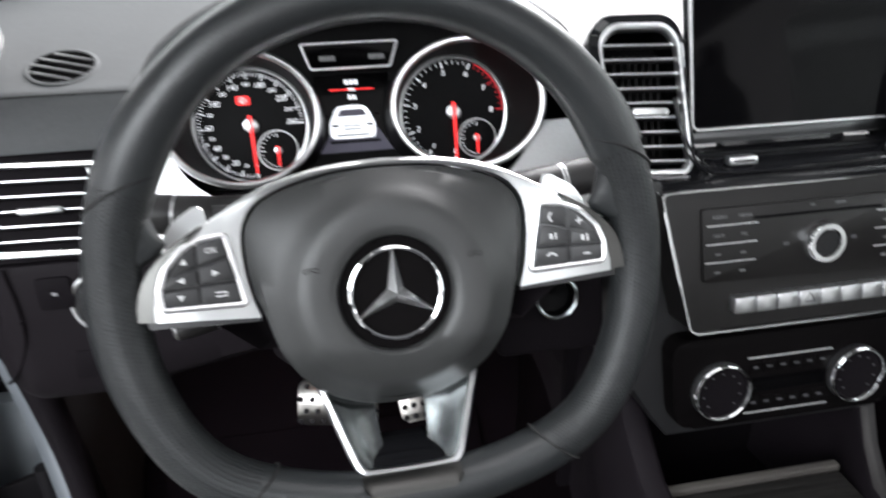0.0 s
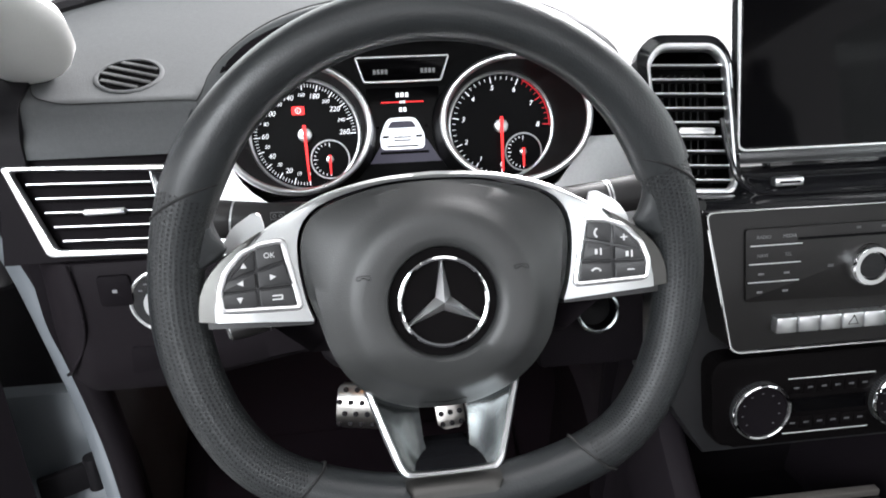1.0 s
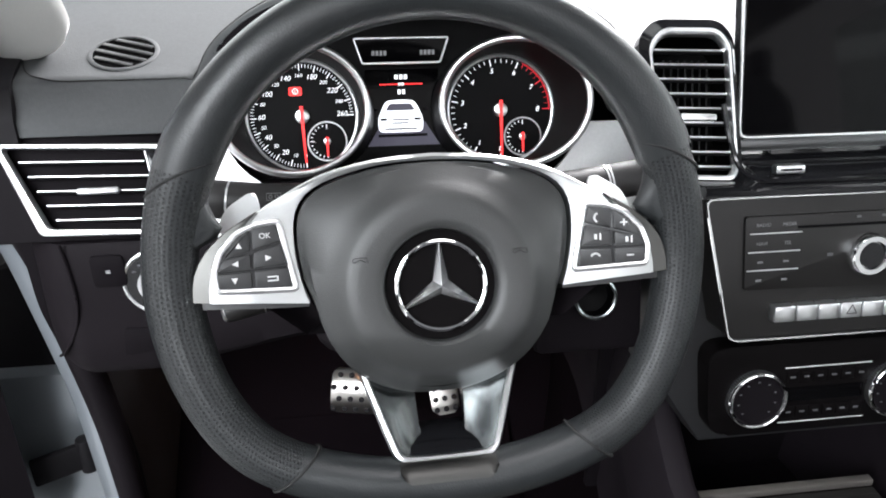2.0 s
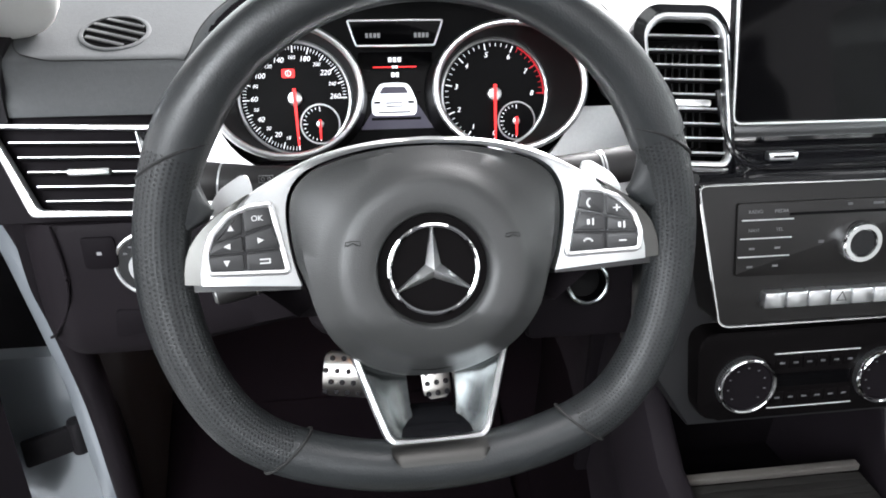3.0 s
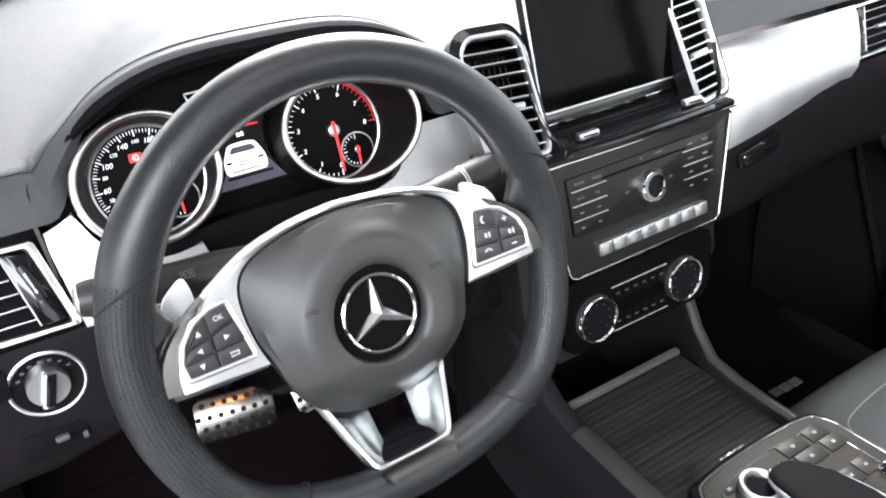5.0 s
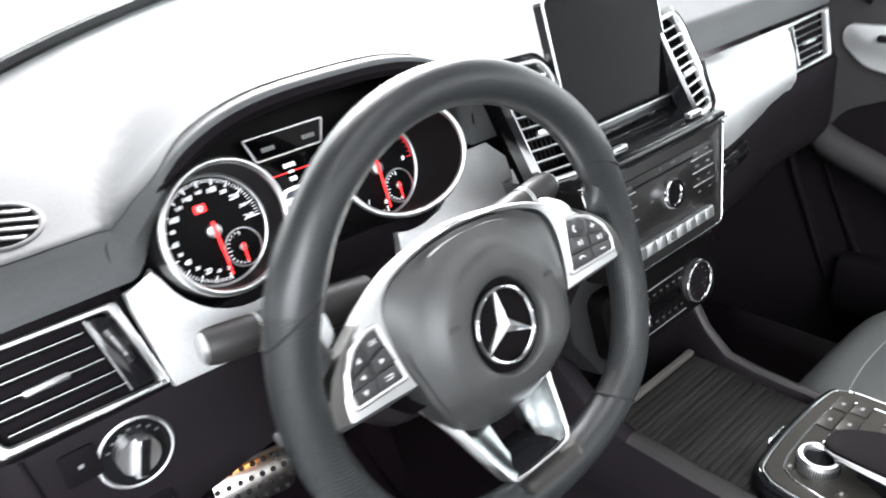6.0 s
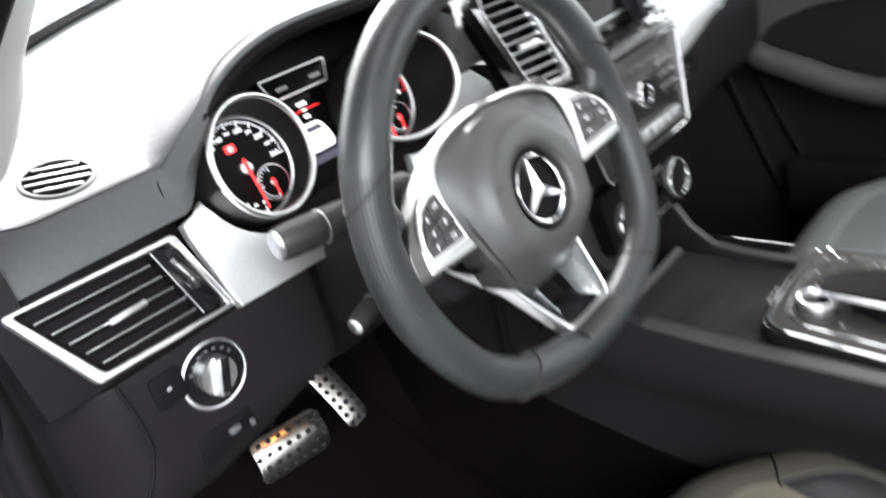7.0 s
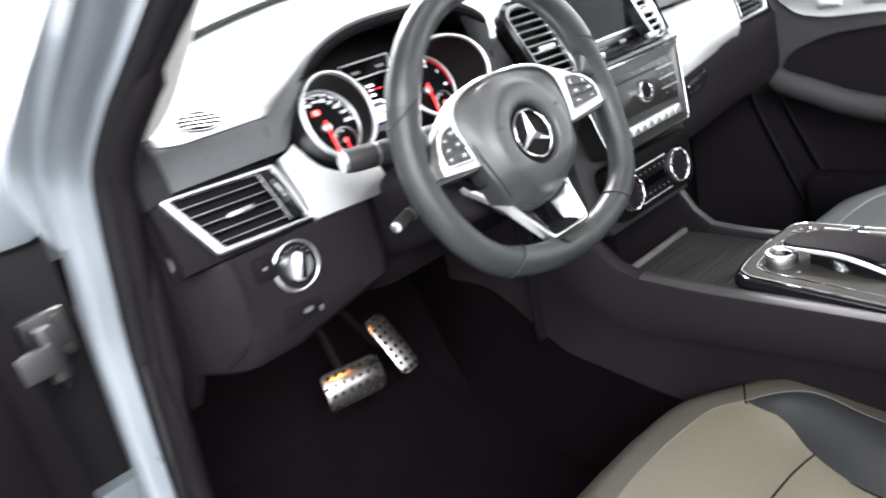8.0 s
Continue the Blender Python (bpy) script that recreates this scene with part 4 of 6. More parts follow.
def rim_piece(a0, a1, n, uv=None):
    rings = []
    for i in range(n + 1):
        a = a0 + (a1 - a0) * i / n
        q = rim_point(a)
        d = (rim_point(a + 0.5) - rim_point(a - 0.5)).normalized()
        o = d.cross(Vector((0, 0, 1))).normalized()
        grip = math.exp(-((abs(abs(a - 90) - 62) / 12) ** 2)) * 0.002 + math.exp(-((abs(abs(a - 90) - 97) / 14) ** 2)) * 0.001
        rings.append([q + (0.0168 + grip) * math.cos(2 * math.pi * k / 24) * o + (0.0165 + 0.5 * grip) * math.sin(2 * math.pi * k / 24) * Vector((0, 0, 1)) for k in range(24)])
    return loft(bmesh.new(), rings, caps=False, uv=uv)


SEAM = [23, 157, 234, 306]
part("rim_top", rim_piece(23, 157, 60), RIM, wh, "smooth black leather rim")
part("rim_grip", rim_piece(157, 234, 48, (77, 34)), PERF, wh, "perforated leather grip")
part("rim_grip", rim_piece(306, 383, 48, (77, 34)), PERF, wh, "perforated leather grip")
part("rim_bottom", rim_piece(234, 306, 40), RIM, wh, "smooth flattened rim bottom")
for a in SEAM:
    skew = 6.0 if a in (157, 306) else -6.0
    bm = bmesh.new()
    pts = []
    for k in range(32):
        c_, s_ = math.cos(2 * math.pi * k / 32), math.sin(2 * math.pi * k / 32)
        b_ = a + skew * c_ * (1.0 if a in (23, 157) else 0.6)
        q = rim_point(b_)
        d = (rim_point(b_ + 0.5) - rim_point(b_ - 0.5)).normalized()
        o = d.cross(Vector((0, 0, 1))).normalized()
        pts.append(q + 0.0176 * c_ * o + 0.0169 * s_ * Vector((0, 0, 1)))
    tube(bm, pts, 0.0011, 6, loop=True, up=d)
    part("seam", bm, GROOVE, wh)

SH = [(0, 0.079), (0.03, 0.0775), (0.058, 0.0715), (0.078, 0.0625), (0.0875, 0.049), (0.089, 0.03), (0.086, 0.008), (0.0805, -0.008), (0.074, -0.03), (0.062, -0.052), (0.045, -0.068), (0.022, -0.078), (0, -0.080)]
shield = [(v.x, v.y) for v in smooth_path([(x, y, 0) for x, y in SH + [(-x, y) for x, y in SH[-2:0:-1]]], 4, True)]


def grow(pts, k, dy=0.0):
    return [(x * k, (y - 0.004) * k + 0.004 + dy) for x, y in pts]


def blend(pts, r, t):
    """Between a circle of radius r (t = 0) and the outline (t = 1)."""
    out = []
    for x, y in pts:
        a = math.atan2(y, x)
        out.append(((1 - t) * r * math.cos(a) + t * x, (1 - t) * r * math.sin(a) + t * y))
    return out


bm = bmesh.new()
rings = []
for pts, z in ((blend(shield, 0.0353, 0), -0.0095), (blend(shield, 0.0358, 0), -0.0045), (blend(shield, 0.0366, 0), -0.0015), (blend(shield, 0.0382, 0), 0.0002), (blend(shield, 0.043, 0), 0.0009), (blend(shield, 0.051, 0.0), 0.0013), (blend(shield, 0.057, 0.0), 0.0008), (blend(shield, 0.061, 0.0), -0.001), (blend(shield, 0.064, 0.08), -0.005), (blend(shield, 0.067, 0.25), -0.0085), (blend(shield, 0.07, 0.65), -0.0125), (grow(shield, 0.95), -0.0165), (grow(shield, 0.99), -0.0185), (shield, -0.024), (grow(shield, 0.97), -0.05)):
    rings.append([(x, y, z - 0.027 * (max(0.0, -(y + 0.030)) / 0.049) ** 1.35) for x, y in pts])
loft(bm, rings, caps=False)
cover = part("airbag_cover", bm, COVER, wh, "dark grey grained airbag cover")
for sx in (-1, 1):
    bm = bmesh.new()
    hx, hy = sx * 0.0505, 0.019
    tube(bm, [(hx + a, hy + b, 0.0017) for a, b in ((-0.0045, -0.0004), (-0.0042, 0.0016), (0.0, 0.0022), (0.0045, 0.0018), (0.0048, -0.0010), (0.0030, -0.0006), (0.0, 0.0008), (-0.0030, -0.0008))], 0.0003, 5, loop=True)
    part("horn_mark", bm, GROOVE, cover)
# emblem: disc, ring, three-armed star
bm = bmesh.new()
disc(bm, 0.0352, -0.014, -0.0080)
emb = part("emblem_disc", bm, CLIMATE, wh, "black round emblem with chrome ring and star")
bm = bmesh.new()
ring(bm, 0.0283, (0, 0, -0.0050), 0.0017)
part("emblem_ring", bm, CHROME, emb)
bm = bmesh.new()
for a in (90, 210, 330):
    d = Vector((math.cos(radians(a)), math.sin(radians(a)), 0))
    nn = Vector((-d.y, d.x, 0))
    c0 = Vector((0, 0, -0.0075))
    w = bm.verts
    tip, rid = w.new(c0 + d * 0.028 + Vector((0, 0, 0.003))), w.new(c0 + Vector((0, 0, 0.0065)))
    l_, r_ = w.new(c0 + nn * 0.0052 + d * 0.002), w.new(c0 - nn * 0.0052 + d * 0.002)
    tl, tr = w.new(c0 + d * 0.028 + nn * 0.0008), w.new(c0 + d * 0.028 - nn * 0.0008)
    for f in ((rid, l_, tip), (rid, tip, r_), (l_, tl, tip), (r_, tip, tr)):
        bm.faces.new(f)
part("emblem_star", bm, SATIN, emb, "silver three-armed star", smooth=5)

# silver spokes with the arch over the cover
OUT = [(0.1535, -0.0005), (0.153, 0.0105), (0.1485, 0.0235), (0.138, 0.0362), (0.1215, 0.0475), (0.099, 0.0600), (0.072, 0.0735), (0.036, 0.0820), (0.0, 0.0845)]
INN = [(0.0, 0.0803), (0.03, 0.0788), (0.059, 0.0728), (0.0795, 0.0637), (0.089, 0.050), (0.0905, 0.03), (0.0875, 0.008), (0.083, -0.007)]


def arch_z(x, y):
    return -0.016 + 0.010 * step(0.085, 0.155, abs(x)) - 0.006 * step(0.06, 0.0, abs(x))


bm = bmesh.new()
oo = [(v.x, v.y) for v in smooth_path([(x, y, 0) for x, y in OUT], 3)]
ii = [(v.x, v.y) for v in smooth_path([(x, y, 0) for x, y in INN], 4)][::-1]
n = 24


def along(pts, t):
    d = [0]
    for a, b in zip(pts, pts[1:]):
        d.append(d[-1] + math.hypot(b[0] - a[0], b[1] - a[1]))
    s = t * d[-1]
    for i in range(len(pts) - 1):
        if s <= d[i + 1] + 1e-9:
            k = (s - d[i]) / max(d[i + 1] - d[i], 1e-9)
            return (pts[i][0] + k * (pts[i + 1][0] - pts[i][0]), pts[i][1] + k * (pts[i + 1][1] - pts[i][1]))
    return pts[-1]


def hug(bm, cx, cy):
    """Lays an icon on the slope of its button."""
    for v in bm.verts:
        v.co.z += arch_z(v.co.x, v.co.y) - arch_z(cx, cy)


for sx in (1, -1):
    rings, wings = [], []
    for i in range(n + 1):
        a, b = along(oo, i / n), along(ii, i / n)
        wing = 0.0108 * step(0.106, 0.142, a[0])
        g = Vector((b[0] - a[0], b[1] - a[1])).normalized()
        c = (a[0] + g.x * wing, a[1] + g.y * wing)
        e = (a[0] + g.x * (wing + 0.0022), a[1] + g.y * (wing + 0.0022))
        low = arch_z(*a) - 0.30 * wing
        mid = ((c[0] + b[0]) / 2, (c[1] + b[1]) / 2)
        rings.append([(sx * c[0], c[1], low - 0.014), (sx * c[0], c[1], arch_z(*a) - 0.0012), (sx * e[0], e[1], arch_z(*a)), (sx * mid[0], mid[1], arch_z(*mid) + 0.001), (sx * b[0], b[1], arch_z(*b)), (sx * b[0], b[1], arch_z(*b) - 0.014)])
        if wing > 0.0008:
            k = (a[0] + g.x * 0.0010, a[1] + g.y * 0.0010)
            wings.append([(sx * a[0], a[1], low - 0.013), (sx * a[0], a[1], low), (sx * k[0], k[1], low + 0.0011), (sx * (0.55 * k[0] + 0.45 * c[0]), 0.55 * k[1] + 0.45 * c[1], low + 0.0014), (sx * c[0], c[1], arch_z(*a) - 0.0014), (sx * c[0], c[1], low - 0.013)])
    bm = bmesh.new()
    loft(bm, rings)
    sk = part("spoke", bm, SPOKE, wh, "satin silver spoke")
    # wing facet coloured darker, for the dark surroundings it mirrors
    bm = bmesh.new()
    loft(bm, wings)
    part("spoke_wing", bm, WING, sk, "satin outer wing of the spoke, its dark reflection in the colour")
    # leather swelling from the rim to the spoke, and the dark lower side of the spoke
    rings = []
    for y, xi in ((0.074, 0.141), (0.066, 0.1405), (0.058, 0.1395), (0.050, 0.1365), (0.044, 0.1330), (0.038, 0.1365), (0.032, 0.1475), (0.020, 0.152), (0.0, 0.1515), (-0.008, 0.1490), (-0.018, 0.1490), (-0.030, 0.1495), (-0.042, 0.1497)):
        c = 0.985 * RC * math.sqrt(1 - ((y - 0.0105) / RC) ** 2)
        rz = RW + 0.031 * step(-0.03, 0.20, y)
        tall = 0.0146 - 0.004 * step(0.142, 0.134, xi)
        rings.append([(sx * (c + (c - xi if math.cos(q_) < 0 else 0.010) * math.cos(q_)), y, rz - 0.0008 + tall * math.sin(q_)) for q_ in [2 * math.pi * k / 20 for k in range(20)]])
    bm = bmesh.new()
    loft(bm, rings)
    part("spoke_bridge", bm, RIM, wh, "black leather swelling of the rim beside the spoke")
    bm = bmesh.new()
    loft(bm, [[(sx * x, y0, z0), (sx * x, y1, z0), (sx * x, y1 - 0.002, z0 - 0.016), (sx * x, y0, z0 - 0.018)] for x, y0, y1, z0 in ((0.084, -0.0055, -0.0095, -0.0195), (0.11, -0.0038, -0.0085, -0.0165), (0.135, -0.0020, -0.0070, -0.0150), (0.152, -0.0008, -0.0065, -0.0165))])
    part("spoke_underside", bm, BLACK, wh)
    # button pad
    bm = bmesh.new()
    pad = [(0.0905, 0.003), (0.1375, 0.0052), (0.1388, 0.0165), (0.1345, 0.0290), (0.1245, 0.0398), (0.112, 0.0450), (0.0990, 0.0462)]
    pad = [(sx * x, y) for x, y in round_poly(pad, 0.003)]
    prism(bm, pad if sx > 0 else pad[::-1], -0.02, 0.0, 0.0008, warp=lambda x, y: arch_z(x, y) + 0.0025)
    pd = part("button_pad", bm, BLACK, wh, "black pad of six steering wheel buttons")
    bm = bmesh.new()
    tube(bm, [(x, y, arch_z(x, y) + 0.0016) for x, y in pad], 0.0021, 8, loop=True)
    part("pad_rim", bm, FRAME, pd)
    cells = [[(0.0985, 0.0335), (0.1150, 0.0292), (0.1155, 0.0430), (0.1005, 0.0448)], [(0.1165, 0.0288), (0.1325, 0.0250), (0.1270, 0.0350), (0.1165, 0.0425)],
             [(0.0950, 0.0188), (0.1150, 0.0182), (0.1150, 0.0278), (0.0985, 0.0320)], [(0.1165, 0.0181), (0.1362, 0.0176), (0.1335, 0.0238), (0.1165, 0.0275)],
             [(0.0928, 0.0048), (0.1150, 0.0055), (0.1150, 0.0165), (0.0945, 0.0172)], [(0.1165, 0.0055), (0.1365, 0.0068), (0.1370, 0.0160), (0.1165, 0.0164)]]
    for ci, cell in enumerate(cells):
        q = [(sx * x, y) for x, y in round_poly(cell, 0.0015, 3)]
        bm = bmesh.new()
        prism(bm, q if sx > 0 else q[::-1], 0.001, 0.0052 if ci in (2, 3) else 0.0038, 0.0009, warp=lambda x, y: arch_z(x, y))
        bt = part("button", bm, BUTTON, pd)
        if ci in (2, 3):
            bm = bmesh.new()
            lo_ = [(sx * cell[0][0], cell[0][1] + 0.0004), (sx * cell[1][0], cell[1][1] + 0.0004)]
            tube(bm, [(x, y, arch_z(x, y) + 0.0040) for x, y in lo_], 0.0009, 6)
            part("rocker_edge", bm, FOOTSILVER, bt)
        cx = sum(p[0] for p in cell) / 4 * sx
        cy = sum(p[1] for p in cell) / 4
        z = arch_z(cx, cy) + (0.0055 if ci in (2, 3) else 0.0041)
        if sx < 0 and ci == 0:
            t = text_mesh("OK", 0.0048)
            bmesh.ops.transform(t, matrix=Matrix.Translation((cx, cy, z)), verts=t.verts)
            hug(t, cx, cy)
            part("icon", t, ICON, bt)
            continue
        bm = bmesh.new()
        a = 0.0019
        if sx < 0:
            tri = {1: [(0, a), (-a, -a), (a, -a)], 2: [(a, 0), (-a, a), (-a, -a)], 3: [(-a, 0), (a, -a), (a, a)], 5: [(0, -a), (a, a), (-a, a)]}.get(ci)
            if tri:
                prism(bm, [(cx + x, cy + y) for x, y in tri], z - 0.0002, z + 0.0002)
            else:
                for dy in (-0.0012, 0.0012):
                    box(bm, (cx, cy + dy, z), (0.006, 0.0008, 0.0003))
                box(bm, (cx + 0.003, cy, z), (0.0008, 0.003, 0.0003))
        else:
            if ci == 1:
                box(bm, (cx, cy, z), (0.0045, 0.0009, 0.0003))
                box(bm, (cx, cy, z + 0.0001), (0.0009, 0.0045, 0.0003))
            elif ci == 5:
                box(bm, (cx, cy, z), (0.0045, 0.0009, 0.0003))
            elif ci in (0, 4):
                tube(bm, [(cx + 0.003 * math.cos(radians(q_)), cy - 0.001 + 0.003 * math.sin(radians(q_)), z) for q_ in range(20 if ci == 4 else 110, 170 if ci == 4 else 260, 15)], 0.0007, 5)
            else:
                box(bm, (cx - 0.0015, cy, z), (0.0018, 0.0035, 0.0003))
                box(bm, (cx + 0.0015, cy, z), (0.0010, 0.0045, 0.0003))
        hug(bm, cx, cy)
        part("icon", bm, ICON, bt)
    # paddle behind the spoke
    bm = bmesh.new()
    pp = round_poly([(0.112, 0.044), (0.1130, 0.058), (0.1150, 0.0645), (0.1195, 0.0645), (0.1325, 0.0560), (0.1375, 0.0480), (0.1400, 0.0400), (0.130, 0.036)][::-1], 0.004)
    pp = [(sx * x, y) for x, y in pp]
    prism(bm, pp if sx > 0 else pp[::-1], -0.050, -0.046, 0.0015, warp=lambda x, y: 0.35 * (abs(x) - 0.112))
    part("paddle", bm, PALESILVER, wh, "silver gearshift paddle")

# forked lower spoke
for sx in (1, -1):
    rings = []
    for y, xo, zo, yi, xi, zi in ((-0.015, 0.068, -0.078, -0.015, 0.030, -0.085), (-0.035, 0.0605, -0.058, -0.035, 0.022, -0.070), (-0.058, 0.0530, -0.0415, -0.058, 0.018, -0.056), (-0.075, 0.0470, -0.0335, -0.075, 0.0172, -0.048),
                                 (-0.090, 0.0418, -0.0275, -0.089, 0.0166, -0.042), (-0.103, 0.0368, -0.0225, -0.099, 0.0160, -0.038), (-0.111, 0.0330, -0.0198, -0.1025, 0.0156, -0.036), (-0.1155, 0.0285, -0.0190, -0.1035, 0.0150, -0.0355)):
        q = [(xo, y, zo - 0.014), (xo, y, zo), (xo - 0.0035, y, zo - 0.0008)]
        for t in (0.3, 0.55, 0.8):
            q.append((xo - 0.0035 + t * (xi - xo + 0.0035), y + t * (yi - y), zo - 0.0008 + (zi - zo) * t ** 0.75))
        q += [(xi, yi, zi), (xi, yi, zi - 0.012)]
        rings.append([(sx * x, yy, zz) for x, yy, zz in q])
    bm = bmesh.new()
    loft(bm, rings)
    part("fork_arm", bm, DARKCHROME, wh, "dark chrome arm of the forked lower spoke")
rings = []
for i in range(21):
    x = -0.0322 + 0.0644 * i / 20
    short = 0.0075 * max(0.0, (abs(x) - 0.0252) / 0.007) ** 2
    rings.append([(x, max(y, -0.1280 + short) - (0.0004 if j == 6 else 0.0), z - 0.0012 * step(0.027, 0.0322, abs(x))) for j, (y, z) in enumerate(((-0.1150, -0.030), (-0.1158, -0.0185), (-0.1178, -0.0118), (-0.1215, -0.0070), (-0.1255, -0.0046), (-0.1290, -0.0038), (-0.1290, -0.0120)))])
# foot coloured dark in place of what it would reflect
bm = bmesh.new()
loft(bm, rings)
part("fork_foot", bm, FOOTDARK, wh, "satin foot of the forked spoke round the rim, its dim reflection in the colour")
bm = bmesh.new()
loft(bm, [[(-0.029, -0.1150, -0.0205), (0.029, -0.1150, -0.0205)], [(-0.0150, -0.1030, -0.0375), (0.0150, -0.1030, -0.0375)], [(-0.0150, -0.1030, -0.058), (0.0150, -0.1030, -0.058)], [(-0.030, -0.1150, -0.058), (0.030, -0.1150, -0.058)]], closed=False, caps=False)
part("fork_floor", bm, GLOSS, wh, "glossy black floor of the fork")
bm = bmesh.new()
half = [(0.067, -0.018, -0.077), (0.0530, -0.058, -0.0410), (0.0470, -0.075, -0.0330), (0.0418, -0.090, -0.0270), (0.0366, -0.104, -0.0212), (0.0345, -0.1095, -0.0192), (0.0318, -0.1135, -0.0180), (0.0272, -0.1160, -0.0172), (0.0140, -0.1168, -0.0168)]
edge = smooth_path([(-x, y, z) for x, y, z in half] + half[::-1], 4)
rings = []
for i, q in enumerate(edge):
    d = (edge[min(i + 1, len(edge) - 1)] - edge[max(i - 1, 0)]).normalized()
    o = d.cross(Vector((0, 0, 1))).normalized()
    rings.append([q + o * a + Vector((0, 0, b)) for a, b in ((-0.0020, -0.008), (-0.0021, 0.0), (-0.0012, 0.0010), (0.0012, 0.0009), (0.0030, -0.002), (0.0036, -0.012))])
loft(bm, rings)
part("fork_edge", bm, SATIN, wh, "bright edge line")
bm = bmesh.new()
lathe(bm, [(0.072, -0.03), (0.070, -0.045), (0.05, -0.07), (0.045, -0.10)], 32)
part("hub_back", bm, DARK, wh)
bm = bmesh.new()
shell = [(0.088, -0.030)] + [(x, y) for x, y in OUT if x > 0.05][1:-1] + [(0.036, 0.0800), (0.0, 0.0825)]
shell = [(x, y) for x, y in shell if x < 0.150]
shell = [(-x, y) for x, y in shell[:-1]] + shell[::-1]
loft(bm, [[(x * k, y * k, z + 0.4 * max(0.0, abs(x) - 0.10)) for x, y in shell] for k, z in ((0.985, -0.030), (0.96, -0.040), (0.86, -0.062), (0.70, -0.078))], caps=False)
part("back_shell", bm, KNEE, wh, "dark grey rear shell of the wheel hub")

# ---------------------------------------------------------------- column and stalks
col = thing("steering_column", slant(0, -0.004, 1.104, 21.5), "dark plastic steering column shroud", "steering column")
bm = bmesh.new()
loft(bm, [[(x * k, y * k2 - 0.006, z) for x, y in round_poly([(-0.088, -0.055), (-0.088, 0.040), (-0.055, 0.056), (0.055, 0.056), (0.088, 0.040), (0.088, -0.055)], 0.034)] for k, k2, z in ((0.80, 0.80, -0.078), (0.93, 0.94, -0.084), (1.0, 1.0, -0.098), (1.0, 1.0, -0.16), (0.95, 0.95, -0.30))])
part("shroud", bm, KNEE, col)


def stalk(name, label, a, b, r0, r1, bands=()):
    a, b = Vector(a), Vector(b)
    s = thing(name, Matrix.Translation(a), label, "column stalk", "steering column stalks")
    bm = bmesh.new()
    d = b - a
    tube(bm, [d * t for t in (0, 0.3, 0.50, 0.66, 0.70, 0.705)], [r0, r0, r1 * 1.04, r1 * 1.02, r1 * 1.0, r1 * 0.9], 20)
    part("lever", bm, STALK, s)
    bm = bmesh.new()
    tube(bm, [d * t for t in (0.705, 0.708, 0.725, 0.90, 0.96, 1.0, 1.012)], [r1 * 0.88, r1 * 0.98, r1 * 1.02, r1 * 1.02, r1 * 0.98, r1 * 0.90, r1 * 0.7], 20)
    part("end_cap", bm, STALK, s, "turning sleeve of the stalk")
    bm = bmesh.new()
    tube(bm, [d * t for t in (0.985, 1.015, 1.03)], [r1 * 0.84, r1 * 0.82, r1 * 0.6], 16)
    part("end_button", bm, SATIN, s, "silver end button")
    for t in (0.70,) + tuple(bands):
        bm = bmesh.new()
        tube(bm, [d * (t - 0.005), d * (t + 0.005)], r1 * 1.035, 20)
        part("band", bm, SATIN, s)
    return s


ist = stalk("indicator_stalk", "dark indicator stalk with a silver end", (-0.05, 0.100, 1.115), (-0.181, 0.112, 1.128), 0.017, 0.0140)
stalk("adjuster_stalk", "short dark column stalk with a silver end", (-0.06, 0.110, 1.055), (-0.152, 0.089, 1.041), 0.0085, 0.0085)
sst = stalk("selector_stalk", "dark gear selector stalk with a silver band", (0.05, 0.100, 1.115), (0.182, 0.112, 1.128), 0.016, 0.014, (0.72,))
bm = bmesh.new()
tube(bm, [(-0.005, -0.0025, 0), (0.005, -0.0025, 0), (0.005, 0.0025, 0), (-0.005, 0.0025, 0)], 0.00035, 4, loop=True)
for x in (-0.0022, 0.0022):
    ring(bm, 0.0012, (x, 0, 0), 0.0003, 10, 4)
part("icon", bm, ICONDIM, ist, at=slant(-0.058, -0.0095, 0.0175, 40))
for s_, x, z in (("R", 0.036, 0.007), ("N", 0.040, 0.0), ("P", 0.050, 0.0), ("D", 0.037, -0.006)):
    t = text_mesh(s_, 0.0055)
    part("letter", t, ICONDIM, sst, at=slant(x, -0.0125, 0.0125 + 0.7 * z, 40))

# start-button slot right of the column
kr = thing("ignition_slot", slant(0.152, 0.125, 1.011, 15), "round dark ignition slot with a silver ring", "ignition")
bm = bmesh.new()
ring(bm, 0.0175, t=0.0022)
part("ring", bm, DARKCHROME, kr)
bm = bmesh.new()
lathe(bm, [(0.017, 0.0), (0.015, -0.012), (0.001, -0.014)], 32)
part("slot", bm, GAUGE, kr)
bm = bmesh.new()
box(bm, (0, -0.005, -0.025), (0.10, 0.10, 0.02), 0.008)
part("mount", bm, DARK, kr)

# headlamp switch on the knee panel
hs = thing("headlamp_switch", slant(-0.227, 0.2035, 1.011, 3) @ Matrix.Scale(1.1, 4), "round black headlamp switch with a silver knob", "switch")
bm = bmesh.new()
ring(bm, 0.0275, t=0.0018)
part("ring", bm, SATIN, hs)
bm = bmesh.new()
disc(bm, 0.027, -0.006, 0.001)
hf = part("face", bm, GLOSS, hs)
bm = bmesh.new()
disc(bm, 0.0155, 0.001, 0.008, bevel=0.001)
part("knob", bm, SATIN, hs, "silver rotary knob")
bm = bmesh.new()
box(bm, (0, 0, 0.010), (0.0095, 0.031, 0.010), 0.0025, pose(0, 0, 0, 0, 0, -18))
g_ = part("grip", bm, SATIN, hs)
bm = bmesh.new()
